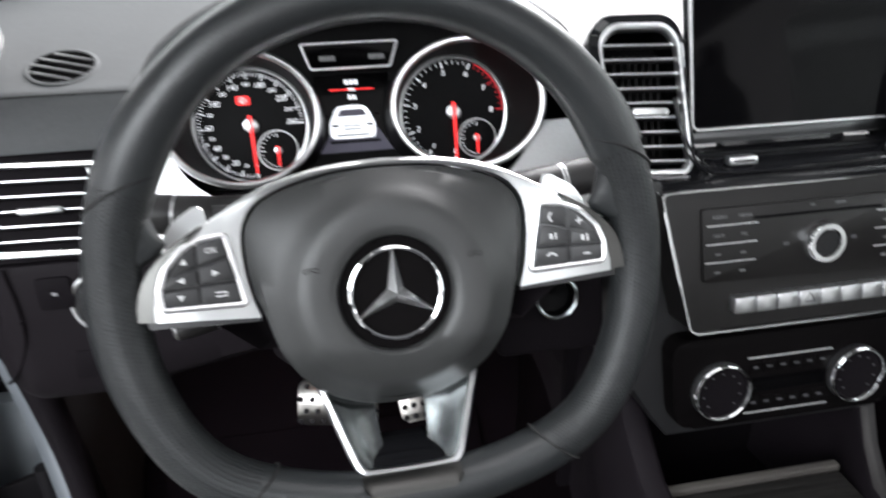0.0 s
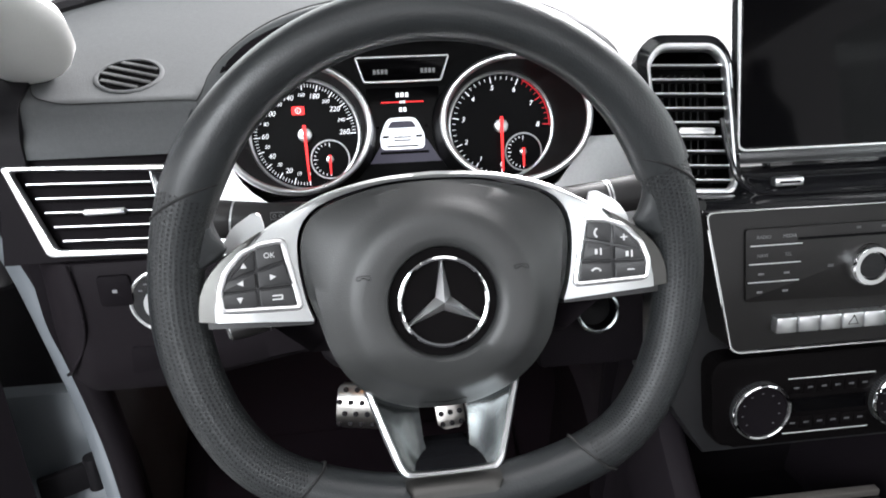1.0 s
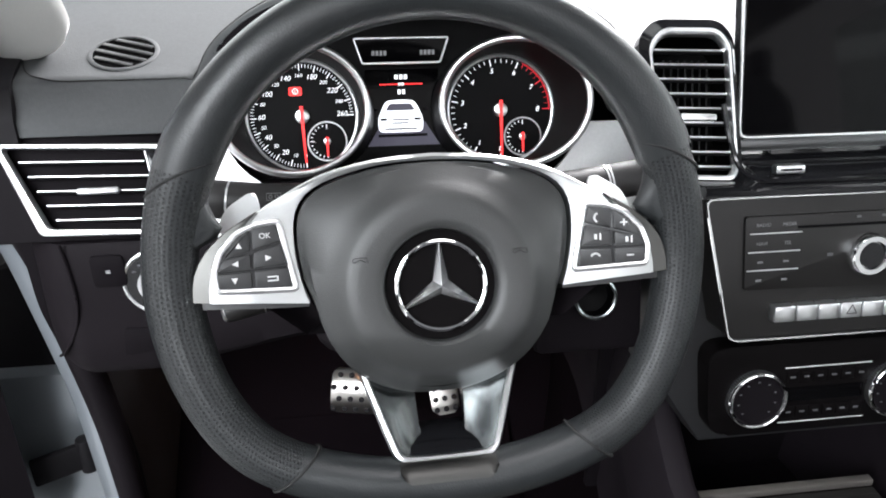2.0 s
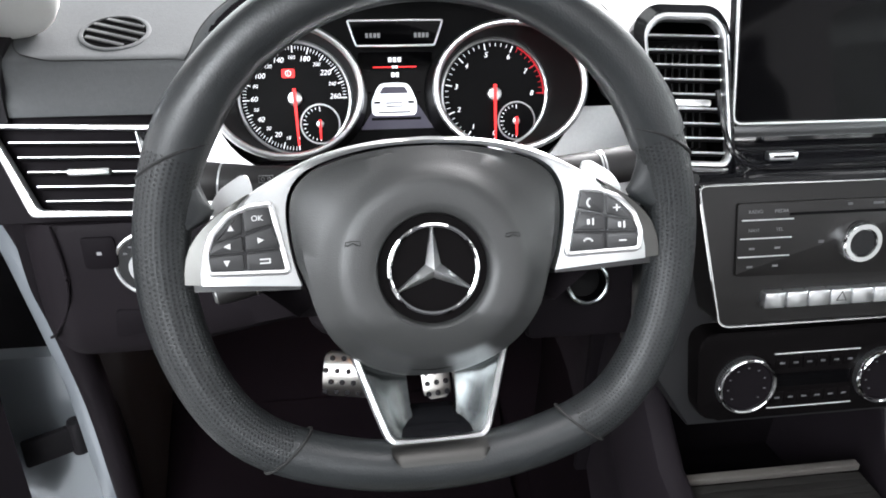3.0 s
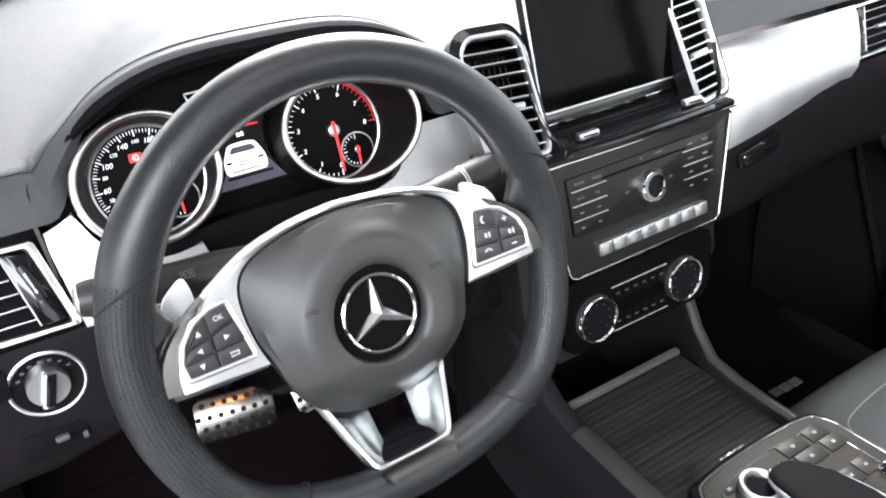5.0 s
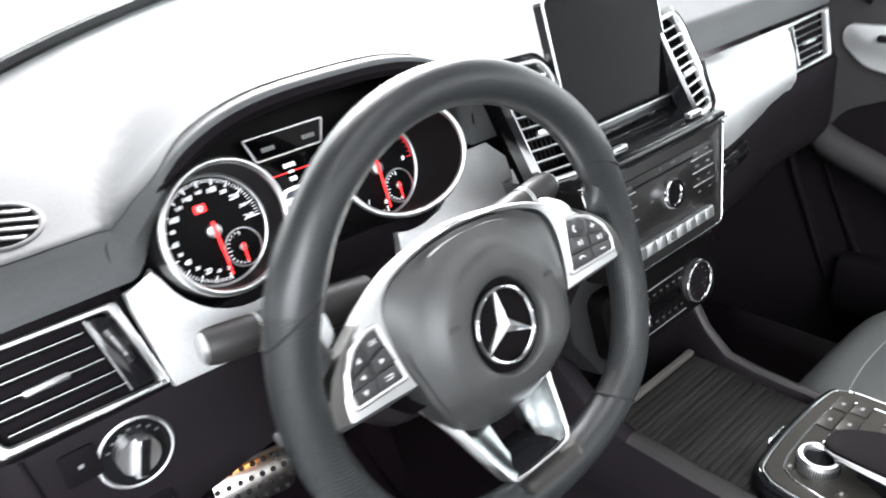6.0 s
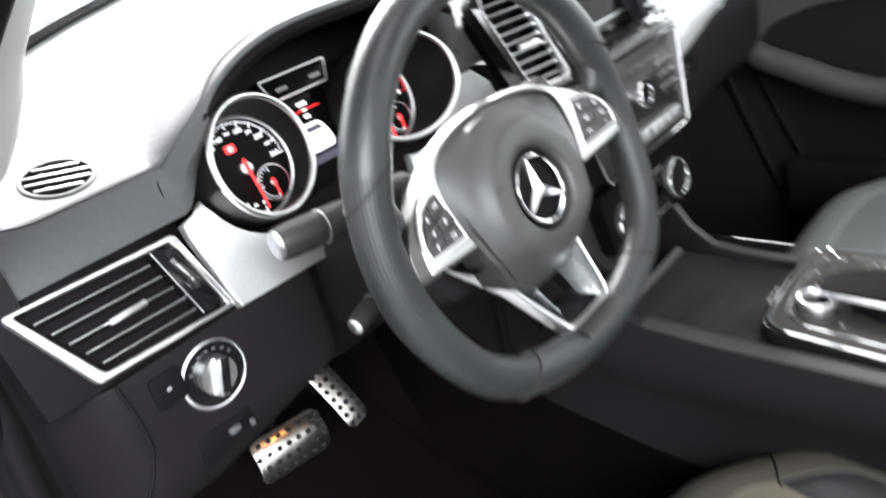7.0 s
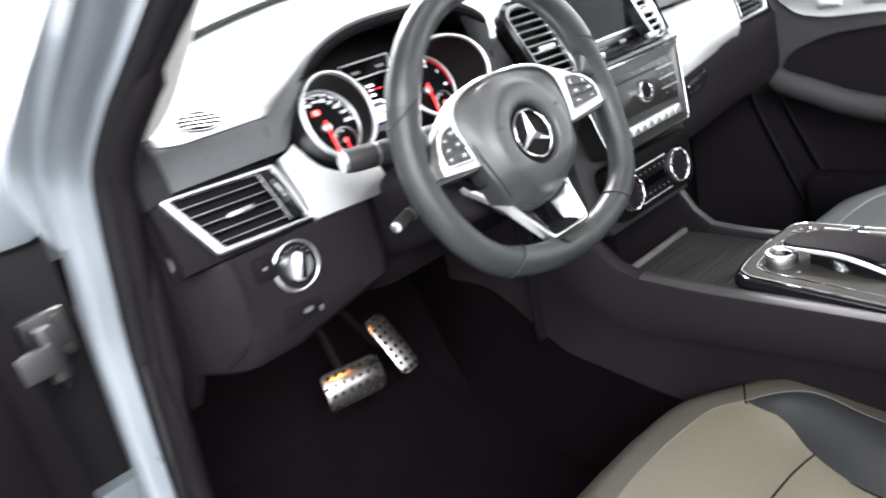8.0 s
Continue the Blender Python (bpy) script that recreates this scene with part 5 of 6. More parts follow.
box(bm, (0.001, 0.002, 0.0155), (0.0068, 0.028, 0.002), 0.0005, pose(0, 0, 0, 0, 0, -18))
part("grip_inset", bm, GLOSS, g_)
for i in range(7):
    a = radians(150 - 20 * i)
    bm = bmesh.new()
    box(bm, (0.021 * math.cos(a), 0.021 * math.sin(a), 0.0013), (0.003, 0.0016, 0.0004))
    part("mark", bm, FAINT, hf)

# ---------------------------------------------------------------- centre stack
SF = slant(MID, 0.102, 1.045, 10)
st = thing("radio_panel", SF, "black radio panel in a chrome frame with silver buttons", "car radio")
FR = [(-0.142, 0.060), (-0.112, -0.062), (-0.105, -0.066), (0.105, -0.066), (0.112, -0.062), (0.136, 0.056), (0.13, 0.060)]
bm = bmesh.new()
prism(bm, round_poly(FR, 0.006)[::1], -0.05, -0.001, 0.001)
part("body", bm, PANEL, st)
bm = bmesh.new()
tube(bm, [(x, y, 0.0005) for x, y in round_poly(FR, 0.008)], 0.0014, 6, loop=True)
part("frame", bm, CHROME, st, "chrome frame line")
bm = bmesh.new()
prism(bm, round_poly([(-0.107, 0.044), (-0.102, -0.020), (0.098, -0.024), (0.095, 0.044)], 0.003)[::-1], -0.001, 0.002, 0.0008)
face = part("radio_face", bm, PANEL, st, "satin black radio face")
bm = bmesh.new()
box(bm, (0.0, 0.0335, 0.0022), (0.12, 0.0024, 0.0008))
part("disc_slot", bm, GAUGE, face)
for sx in (-1, 1):
    for i in range(3):
        bm = bmesh.new()
        y = 0.0295 - 0.016 * i
        box(bm, (sx * 0.079, y, 0.0026), (0.046, 0.0011, 0.0012), 0.0003)
        part("divider", bm, SATIN, face, "thin silver bar")
    for i in range(4):
        for j in range(2):
            bm = bmesh.new()
            y = 0.0365 - 0.016 * i
            box(bm, (sx * 0.079 + (j - 0.5) * 0.023, y, 0.0014), (0.0225, 0.0125, 0.0008), 0.0003)
            k = part("key", bm, PANEL, face)
            word = {(-1, 0, 0): "RADIO", (-1, 0, 1): "MEDIA", (-1, 1, 0): "NAVI", (-1, 1, 1): "TEL"}.get((sx, i, j))
            bm = text_mesh(word, 0.0042) if word else bmesh.new()
            if word:
                bmesh.ops.transform(bm, matrix=Matrix.Translation((sx * 0.079 + (j - 0.5) * 0.023, y, 0.0023)), verts=bm.verts)
            else:
                wd = 0.008 if i < 2 else 0.005
                box(bm, (sx * 0.079 + (j - 0.5) * 0.023, y, 0.0023), (wd, 0.0018, 0.0003))
            part("key_mark", bm, KEYMARK, k)
kn = bmesh.new()
lathe(kn, [(0.0185, 0.002), (0.0185, 0.010), (0.0165, 0.013), (0.0125, 0.013), (0.0115, 0.010), (0.0001, 0.010)], 40, (0.004, 0.008, 0))
knob = part("volume_knob", kn, CHROME, st, "chrome rotary knob with a black centre")
bm = bmesh.new()
disc(bm, 0.0112, 0.010, 0.0112, (0.004, 0.008), 32)
part("knob_face", bm, GLOSS, knob)
for dx in (-0.028, 0.036):
    bm = bmesh.new()
    box(bm, (dx, 0.008, 0.0023), (0.005, 0.0025, 0.0004))
    part("mark", bm, FAINT, face)
for dx in (-0.006, 0.02):
    bm = bmesh.new()
    box(bm, (dx, 0.040, 0.0023), (0.010 if dx > 0 else 0.004, 0.002, 0.0004))
    part("mark", bm, FAINT, face)
for i in range(8):
    bm = bmesh.new()
    x = -0.066 + 0.0203 * i
    box(bm, (x, -0.0415, 0.003), (0.0193, 0.0145, 0.010), 0.0015)
    k = part("silver_key", bm, SATIN, st, "silver key")
    if i == 3:
        bm = bmesh.new()
        tube(bm, [(x - 0.0045, -0.0445, 0.0082), (x + 0.0045, -0.0445, 0.0082), (x, -0.0365, 0.0082)], 0.0005, 5, loop=True)
        part("triangle_mark", bm, DARK, k)

# ledge between screen and radio
lg = thing("screen_ledge", slant(MID, 0.118, 1.118, 10), "piano black ledge under the screen with chrome line", "trim panel")
bm = bmesh.new()
rings = []
for i in range(49):
    u = -0.142 + 0.284 * i / 48
    b = 0.007 * (1 - (u / 0.145) ** 2)
    k = 1 - step(0.096, 0.108, abs(u))
    rings.append([(u, 0.000 + 0.012 * k, -0.05), (u, -0.003 + 0.013 * k, -0.030 + b), (u, -0.004 + 0.009 * k, -0.008 + b), (u, -0.0055 + 0.005 * k, 0.001 + b), (u, -0.008, 0.004 + b), (u, -0.0125, 0.003 + b), (u, -0.0145, -0.002 + b), (u, -0.0145, -0.05)])
loft(bm, rings)
part("body", bm, GLOSS, lg)
bm = bmesh.new()
tube(bm, [(-0.145 + 0.29 * i / 30, -0.0135, 0.004 + 0.006 * (1 - ((-0.13 + 0.26 * i / 30) / 0.13) ** 2)) for i in range(31)], 0.0010, 6)
part("chrome_line", bm, CHROME, lg)
for sx in (-1, 1):
    bm = bmesh.new()
    box(bm, (sx * 0.0735, 0.0080, 0.0040), (0.025, 0.0075, 0.009), 0.0018)
    b_ = part("button", bm, SATIN, lg, "silver button")
    bm = bmesh.new()
    box(bm, (sx * 0.0735, 0.0080, 0.0086), (0.018, 0.0018, 0.0004))
    part("button_mark", bm, DARK, b_)
bm = bmesh.new()
half_ = [(-0.1265, 0.060, -0.010), (-0.1240, 0.042, -0.006), (-0.1210, 0.0257, 0.000), (-0.1165, 0.0120, 0.005), (-0.1080, 0.0040, 0.008), (-0.0950, 0.0010, 0.0105), (-0.060, 0.0005, 0.0125), (-0.02, 0.0005, 0.0135)]
tube(bm, smooth_path(half_ + [(-x, y, z) for x, y, z in half_[::-1]], 5), 0.0024, 8)
part("rim_line", bm, GLOSS, lg, "piano black rim curving round the ledge")
# housing behind ledge, screen and vents
bm = bmesh.new()
prism(bm, [(-0.096, 0.010), (0.096, 0.010), (0.098, -0.004), (0.152, -0.008), (0.15, -0.20), (0.11, -0.26), (-0.11, -0.26), (-0.15, -0.20), (-0.152, -0.008), (-0.098, -0.004)][::-1], -0.12, -0.035, 0.004, Matrix())
part("backing", bm, BLACK, lg)

# free-standing screen
sc = thing("infotainment_screen", slant(MID, 0.163, 1.160, 14), "dark glossy infotainment screen in a thin silver frame", "screen")
SO = [(-0.0960, -0.0205), (-0.0990, 0.125), (0.0990, 0.125), (0.0960, -0.0205)]
bm = bmesh.new()
prism(bm, round_poly(SO, 0.007)[::-1], -0.014, 0.0, 0.002)
part("body", bm, GLOSS, sc)
bm = bmesh.new()
prism(bm, round_poly([(-0.0935, -0.018), (-0.0965, 0.1225), (0.0965, 0.1225), (0.0935, -0.018)], 0.004)[::-1], 0.0, 0.001)
part("display", bm, SCREEN, sc, "switched-off dark display")
bm = bmesh.new()
tube(bm, [(x, y, -0.001) for x, y in round_poly(SO, 0.008)], 0.0015, 6, loop=True)
part("frame", bm, SATIN, sc)
bm = bmesh.new()
prism(bm, round_poly([(-0.0935, -0.0325), (-0.0945, -0.0215), (0.0945, -0.0215), (0.0935, -0.0325)], 0.004)[::-1], -0.016, -0.003, 0.002)
part("chin", bm, FOOTSILVER, sc, "dark silver chin under the display")
bm = bmesh.new()
box(bm, (0, -0.045, -0.02), (0.12, 0.08, 0.016), 0.004)
part("foot", bm, GLOSS, sc)

# climate panel
cl = thing("climate_panel", slant(MID, 0.100, 0.912, 8), "black climate panel with two chrome-ringed knobs", "climate control")
bm = bmesh.new()
prism(bm, round_poly([(-0.120, 0.052), (-0.112, -0.038), (0.112, -0.038), (0.120, 0.052)], 0.02)[::-1], -0.05, 0.004, 0.003)
part("body", bm, CLIMATE, cl)
for x in (-0.071, 0.066):
    bm = bmesh.new()
    lathe(bm, [(0.0275, 0.003), (0.0275, 0.009), (0.0265, 0.011), (0.0245, 0.011), (0.0235, 0.009), (0.0001, 0.009)], 48, (x, 0.0, 0))
    k = part("knob", bm, DARK, cl, "black knob with a chrome rim")
    bm = bmesh.new()
    ring(bm, 0.0262, (x, 0, 0.0108), 0.0019)
    part("knob_ring", bm, CHROME, k)
    bm = bmesh.new()
    for i in range(72):
        a = 2 * math.pi * i / 72
        box(bm, (0, 0, 0.0065), (0.0008, 0.0019, 0.0066), 0, Matrix.Translation((x + 0.0273 * math.cos(a), 0.0273 * math.sin(a), 0)) @ pose(0, 0, 0, 0, 0, math.degrees(a)))
    part("knurling", bm, SATIN, k)
    bm = bmesh.new()
    for i in range(9):
        a = radians(-45 + 270 * i / 8)
        box(bm, (x + 0.018 * math.cos(a), 0.018 * math.sin(a), 0.0095), (0.002, 0.0012, 0.0003))
    part("knob_marks", bm, FAINT, k)
for r_, y in enumerate((0.018, -0.018)):
    for i in range(6):
        bm = bmesh.new()
        x = -0.036 + 0.0135 * i
        box(bm, (x, y, 0.0040), (0.0128, 0.012, 0.0016), 0.0006)
        k = part("key", bm, CLIMATE, cl)
        bm = bmesh.new()
        box(bm, (x, y, 0.0050), (0.005, 0.0018, 0.0003))
        part("key_mark", bm, FAINT, k)
bm = bmesh.new()
tube(bm, [(-0.045, 0.028, 0.005), (0.04, 0.028, 0.005)], 0.0008, 5)
part("top_line", bm, SATIN, cl)
bm = bmesh.new()
tube(bm, [(-0.045, -0.028, 0.005), (0.04, -0.028, 0.005)], 0.0008, 5)
part("top_line", bm, SATIN, cl)
bm = bmesh.new()
prism(bm, [(-0.045, 0.007), (0.036, 0.007), (0.036, -0.007), (-0.045, -0.007)][::-1], 0.004, 0.0046)
part("display", bm, SCREEN, cl)

# ---------------------------------------------------------------- centre console
co = thing("centre_console", pose(MID, -0.2, 0.42), "dark grey centre console with a covered tray", "centre console")
cinv = Matrix.Translation((-MID, 0.2, -0.42))


def console_foot(y):
    """Height at which the plastic side meets the carpet."""
    return 0.598 + 0.03 * step(0.0, 0.20, y) + 0.10 * step(0.20, 0.42, y)


for sx in (-1, 1):
    # side wall from the seats to the footwell; the two rails stand unevenly about the stack
    wide, rail = (0.1370, 0.030) if sx < 0 else (0.1010, 0.022)
    bm = bmesh.new()
    rings = []
    for i in range(37):
        y = -0.95 + 1.45 * i / 36
        top_ = 0.797 + 0.006 * step(-0.05, 0.08, y) + 0.11 * step(0.06, 0.22, y)
        xo = wide + (0.006 if sx < 0 else 0.040) * step(0.03, 0.16, y) - 0.012 * step(0.16, 0.3, y)
        cr = 0.006 * step(0.16, -0.05, y)
        cz = 0.712 - 0.06 * y * step(0.3, 0.0, y) + 0.08 * step(0.05, 0.25, y)
        bz = console_foot(y)
        rings.append([(MID + sx * x, y, z) for x, z in ((xo - rail, top_ - 0.06), (xo - rail, top_ - 0.010), (xo - rail + 0.003, top_ - 0.003), (xo - rail + 0.008, top_), (xo - 0.010, top_), (xo - 0.003, top_ - 0.004), (xo, top_ - 0.014), (xo + 0.006, cz + 0.035), (xo + 0.008, cz + 0.008), (xo + 0.007 - 0.5 * cr, cz), (xo + 0.005 - cr, cz - 0.010), (xo + 0.004 - 0.5 * cr, bz + 0.03), (xo + 0.006, bz + 0.006), (xo, bz), (xo - 0.03, bz))])
    loft(bm, rings)
    part("side", moved(bm, cinv), CONSOLE, co)
    # rail top laid on in lighter grey; its highlight is in the colour
    bm = bmesh.new()
    loft(bm, [[ring_[k] + Vector((0, 0, dz)) for k, dz in ((2, -0.006), (2, 0.0012), (3, 0.0016), (4, 0.0016), (5, 0.0012), (5, -0.006))] for ring_ in [[Vector(q) for q in r_] for r_ in rings[12:26 if sx < 0 else 32]]])
    part("rail", moved(bm, cinv), RAILGREY, co, "satin rail along the tray, its top light put into a lighter grey")
    bm = bmesh.new()
    rings = []
    for i in range(31):
        y = -0.95 + 1.68 * i / 30
        xo = wide + 0.004 - 0.010 * step(0.0, 0.3, y) - 0.05 * step(0.45, 0.73, y)
        bz = console_foot(y) + 0.004 + 0.2 * step(0.48, 0.60, y)
        rings.append([(MID + sx * x, y, z) for x, z in ((xo - 0.03, bz), (xo - 0.001, bz), (xo - 0.001, 0.55), (xo + 0.012, 0.47), (xo + 0.03, 0.42), (xo - 0.03, 0.42))])
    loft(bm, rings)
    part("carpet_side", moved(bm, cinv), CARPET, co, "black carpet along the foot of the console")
TX = 0.360
bm = bmesh.new()
box(bm, (TX, -0.01, 0.715), (0.205, 0.232, 0.12), 0.004)
part("tray_body", moved(bm, cinv), DARK, co)
bm = bmesh.new()
box(bm, (TX, -0.002, 0.780), (0.196, 0.204, 0.008), 0.002)
part("tray_cover", moved(bm, cinv), WOOD, co, "dark open-pore wood roller cover")
for i in range(23):
    bm = bmesh.new()
    box(bm, (TX, -0.098 + 0.0087 * i, 0.7845), (0.192, 0.0085, 0.0012), 0.0003)
    part("cover_slat", moved(bm, cinv), WOOD, co)
# lip coloured pale: the light on its edge is in the colour
bm = bmesh.new()
box(bm, (TX, 0.106, 0.786), (0.198, 0.009, 0.008), 0.0012)
part("tray_lip", moved(bm, cinv), TRAYLIP, co, "satin front lip of the tray, paled for the light it catches")
bm = bmesh.new()
box(bm, (TX, 0.19, 0.660), (0.25, 0.18, 0.02), 0.004)
part("recess_floor", moved(bm, cinv), DARK, co)
bm = bmesh.new()
box(bm, (TX + 0.01, 0.275, 0.77), (0.30, 0.012, 0.24), 0.004)
part("recess_back", moved(bm, cinv), DARK, co)
bm = bmesh.new()
box(bm, (0.361, -0.0645, 0.791), (0.042, 0.009, 0.012), 0.003)
part("cover_grip_base", moved(bm, cinv), GLOSS, co)
bm = bmesh.new()
box(bm, (0.361, -0.0610, 0.7985), (0.038, 0.0035, 0.004), 0.0012)
part("cover_grip", moved(bm, cinv), CHROME, co)
bm = bmesh.new()
box(bm, (MID, -0.62, 0.72), (0.22, 0.60, 0.16), 0.02)
part("armrest_base", moved(bm, cinv), SEATGREY, co, "grey leather armrest base")

ct = thing("controller_panel", pose(MID, -0.20, 0.80, 2), "dark satin controller panel with chrome edge and touchpad", "control panel")
def bowed(w, front, k=0.0065):
    """Panel outline from behind, its front edge bowed."""
    side = [(w + 0.0185, -0.16), (w, front - 0.024)]
    arc_ = [((w - 0.006) * math.cos(radians(a)), front - k - 0.007 + (k + 0.007) * math.sin(radians(a)) ** 0.7) for a in range(20, 161, 14)]
    return round_poly([(-x, y) for x, y in side] + [(-x, y) for x, y in arc_] + side[::-1], 0.008)


PO = bowed(0.100, 0.1250)
bm = bmesh.new()
loft(bm, [[(x * k, y * (k if y > 0 else 1), z) for x, y in PO] for k, z in ((1.0, 0.0080), (1.05, 0.0060), (1.075, 0.0000), (1.07, -0.010), (1.03, -0.018), (0.96, -0.020))])
part("base", bm, GLOSS, ct, "piano black rounded base")
bm = bmesh.new()
tube(bm, [(x, y, 0.0085) for x, y in PO], 0.0019, 6, loop=True)
part("chrome_edge", bm, CHROME, ct)
bm = bmesh.new()
prism(bm, [(x * 0.975, y * 0.985 if y > 0 else y) for x, y in PO][::-1], 0.0070, 0.0100, 0.0008)
part("inlay", bm, CONTROLLER, ct, "dark satin metal inlay")
bm = bmesh.new()
IL = bowed(0.083, 0.1100)
tube(bm, [(x, y, 0.0104) for x, y in IL], 0.0011, 6, loop=True)
part("inner_line", bm, CHROME, ct)
bm = bmesh.new()
prism(bm, [(x * 0.985, y * 0.99 if y > 0 else y) for x, y in IL][::-1], 0.0095, 0.0104, 0.0004)
part("well", bm, CONTROLLER, ct, "dark satin control field")
bm = bmesh.new()
lathe(bm, [(0.0200, 0.010), (0.0212, 0.014), (0.0214, 0.024), (0.0200, 0.0285), (0.0170, 0.0295), (0.0150, 0.027), (0.0142, 0.023), (0.0001, 0.0225)], 48, (-0.050, 0.078, 0))
dl = part("dial", bm, SATIN, ct, "silver ribbed rotary dial")
bm = bmesh.new()
for i in range(60):
    a = 2 * math.pi * i / 60
    box(bm, (-0.050 + 0.0213 * math.cos(a), 0.078 + 0.0213 * math.sin(a), 0.019), (0.0008, 0.0008, 0.010))
part("dial_ribs", bm, FOOTSILVER, dl)
bm = bmesh.new()
disc(bm, 0.0142, 0.022, 0.0240, (-0.050, 0.078), 32)
part("dial_top", bm, GLOSS, dl)
bm = bmesh.new()
rings = []
for y, c_, w_, z in ((0.0800, -0.027, 0.012, 0.0395), (0.0760, -0.027, 0.0175, 0.0415), (0.066, -0.0245, 0.0235, 0.0430), (0.045, -0.019, 0.0300, 0.0440), (0.01, -0.013, 0.0345, 0.0435), (-0.03, -0.011, 0.0360, 0.0400), (-0.06, -0.011, 0.0345, 0.0310), (-0.085, -0.011, 0.029, 0.0165)):
    rings.append([(c_ + w_ * math.cos(a), y, z - 0.006 + 0.006 * math.copysign(abs(math.sin(a)) ** 0.6, math.sin(a))) for a in [2 * math.pi * k / 24 for k in range(24)]])
loft(bm, rings)
tp = part("touchpad_hood", bm, DARK, ct, "black hand rest with touchpad")
for sx in (-1, 1):
    bm = bmesh.new()
    f_ = lambda c_, w_, y, z: (c_ + sx * w_, y, z)
    tube(bm, smooth_path([f_(-0.027, 0.006, 0.0815, 0.0335), f_(-0.026, 0.0165, 0.076, 0.0340), f_(-0.0235, 0.0240, 0.064, 0.0345), f_(-0.018, 0.0310, 0.04, 0.0345), f_(-0.012, 0.0365, 0.0, 0.0330), f_(-0.011, 0.0385, -0.035, 0.0260), f_(-0.011, 0.0370, -0.065, 0.0160), f_(-0.011, 0.0320, -0.085, 0.0110)], 5), [0.0018 + 0.0032 * step(0, 22, i) for i in range(36)], 10, flat=0.8)
    part("hood_trim", bm, SATIN, tp, "silver side trim")
    bm = bmesh.new()
    loft(bm, [[(-0.014 + sx * x, y, z) for x, z in ((a - 0.004, 0.010), (a + 0.0015, 0.0105), (a, 0.016), (b_, 0.0300), (b_ - 0.004, 0.0300))] for y, a, b_ in ((0.030, 0.024, 0.026), (0.010, 0.033, 0.031), (-0.02, 0.037, 0.035), (-0.05, 0.038, 0.036), (-0.08, 0.034, 0.032))])
    part("hood_flank", bm, GLOSS, tp, "glossy black flank under the hand rest")
bm = bmesh.new()
box(bm, (-0.014, -0.02, 0.018), (0.050, 0.13, 0.020), 0.005)
part("hood_base", bm, GLOSS, tp)
for x, y in ((0.067, 0.100), (0.072, 0.081), (0.0315, 0.100), (0.0365, 0.081)):
    bm = bmesh.new()
    box(bm, (x, y, 0.0108), (0.034 if x < 0.05 else 0.026, 0.0175, 0.0022), 0.0008)
    k = part("key", bm, CONTROLLER, ct)
    bm = bmesh.new()
    box(bm, (x, y, 0.0121), (0.0046, 0.0036, 0.0003))
    part("key_mark", bm, ICONDIM, k)
for x, y in ((0.071, 0.044), (0.046, 0.043), (-0.067, 0.099), (-0.070, 0.045)):
    bm = bmesh.new()
    box(bm, (x, y, 0.0108), (0.022 if x > 0 else 0.012, 0.020 if x > 0 else 0.009, 0.0022), 0.0008)
    k = part("key", bm, CONTROLLER, ct)
    bm = bmesh.new()
    box(bm, (x, y, 0.0121), (0.0046, 0.0030, 0.0003))
    part("key_mark", bm, ICONDIM, k)
bm = bmesh.new()
lathe(bm, [(0.0120, 0.009), (0.0120, 0.015), (0.0110, 0.0165), (0.0095, 0.0160), (0.0085, 0.0140), (0.0001, 0.0140)], 32, (0.082, 0.024, 0))
rd = part("rocker_ring", bm, CHROME, ct, "chrome ringed small control")
bm = bmesh.new()
disc(bm, 0.0085, 0.0138, 0.0150, (0.082, 0.024), 24)
part("rocker_top", bm, GLOSS, rd)

# ---------------------------------------------------------------- pedals
def pedal(name, label, m, w, h, nx, ny, curve):
    p = thing(name, m, label, "pedal", "foot pedals")
    bm = bmesh.new()
    out = round_poly([(-w / 2, -h / 2), (w / 2, -h / 2), (w / 2, h / 2), (-w / 2, h / 2)], 0.008)
    rings = []
    for i in range(17):
        v = -h / 2 + h * i / 16
        z = -curve * (v / (h / 2)) ** 2
        e = max(0.0, abs(v) - (h / 2 - 0.012)) / 0.012
        hw = w / 2 - 0.012 * (1 - (1 - 0.96 * e * e) ** 0.5)
        rings.append([(-hw, v, z - 0.004), (-hw, v, z - 0.001), (-hw + 0.0015, v, z), (hw - 0.0015, v, z), (hw, v, z - 0.001), (hw, v, z - 0.004)])
    loft(bm, rings)
    part("plate", bm, PEDAL, p, "brushed steel plate")
    for i in range(nx):
        for j in range(ny):
            x = -w / 2 + w * (i + 0.5 + (0.25 if j % 2 else -0.25) * (nx > 3)) / nx
            v = -h / 2 + h * (j + 0.5) / ny
            bm = bmesh.new()
            disc(bm, 0.0042, 0.0, 0.0022, (x, v), 10, 0.0008)
            part("stud", bm, RUBBER, p, at=Matrix.Translation((0, 0, -curve * (v / (h / 2)) ** 2)))
    bm = bmesh.new()
    tube(bm, [(0, 0, -0.004), (0, 0.02, -0.05), (0, 0.16, -0.10)], 0.009, 8)
    part("arm", bm, DARK, p)
    return p


pedal("brake_pedal", "wide steel brake pedal with black rubber studs", pose(-0.0385, 0.488, 0.656, 70, 0, -6) @ pose(0, 0, 0, 0, 0, -4), 0.116, 0.068, 7, 4, 0.014)
pedal("accelerator_pedal", "narrow steel accelerator pedal with rubber studs", slant(0.067, 0.500, 0.678, 35) @ pose(0, 0, 0, 0, 0, 6), 0.042, 0.125, 3, 8, 0.006)
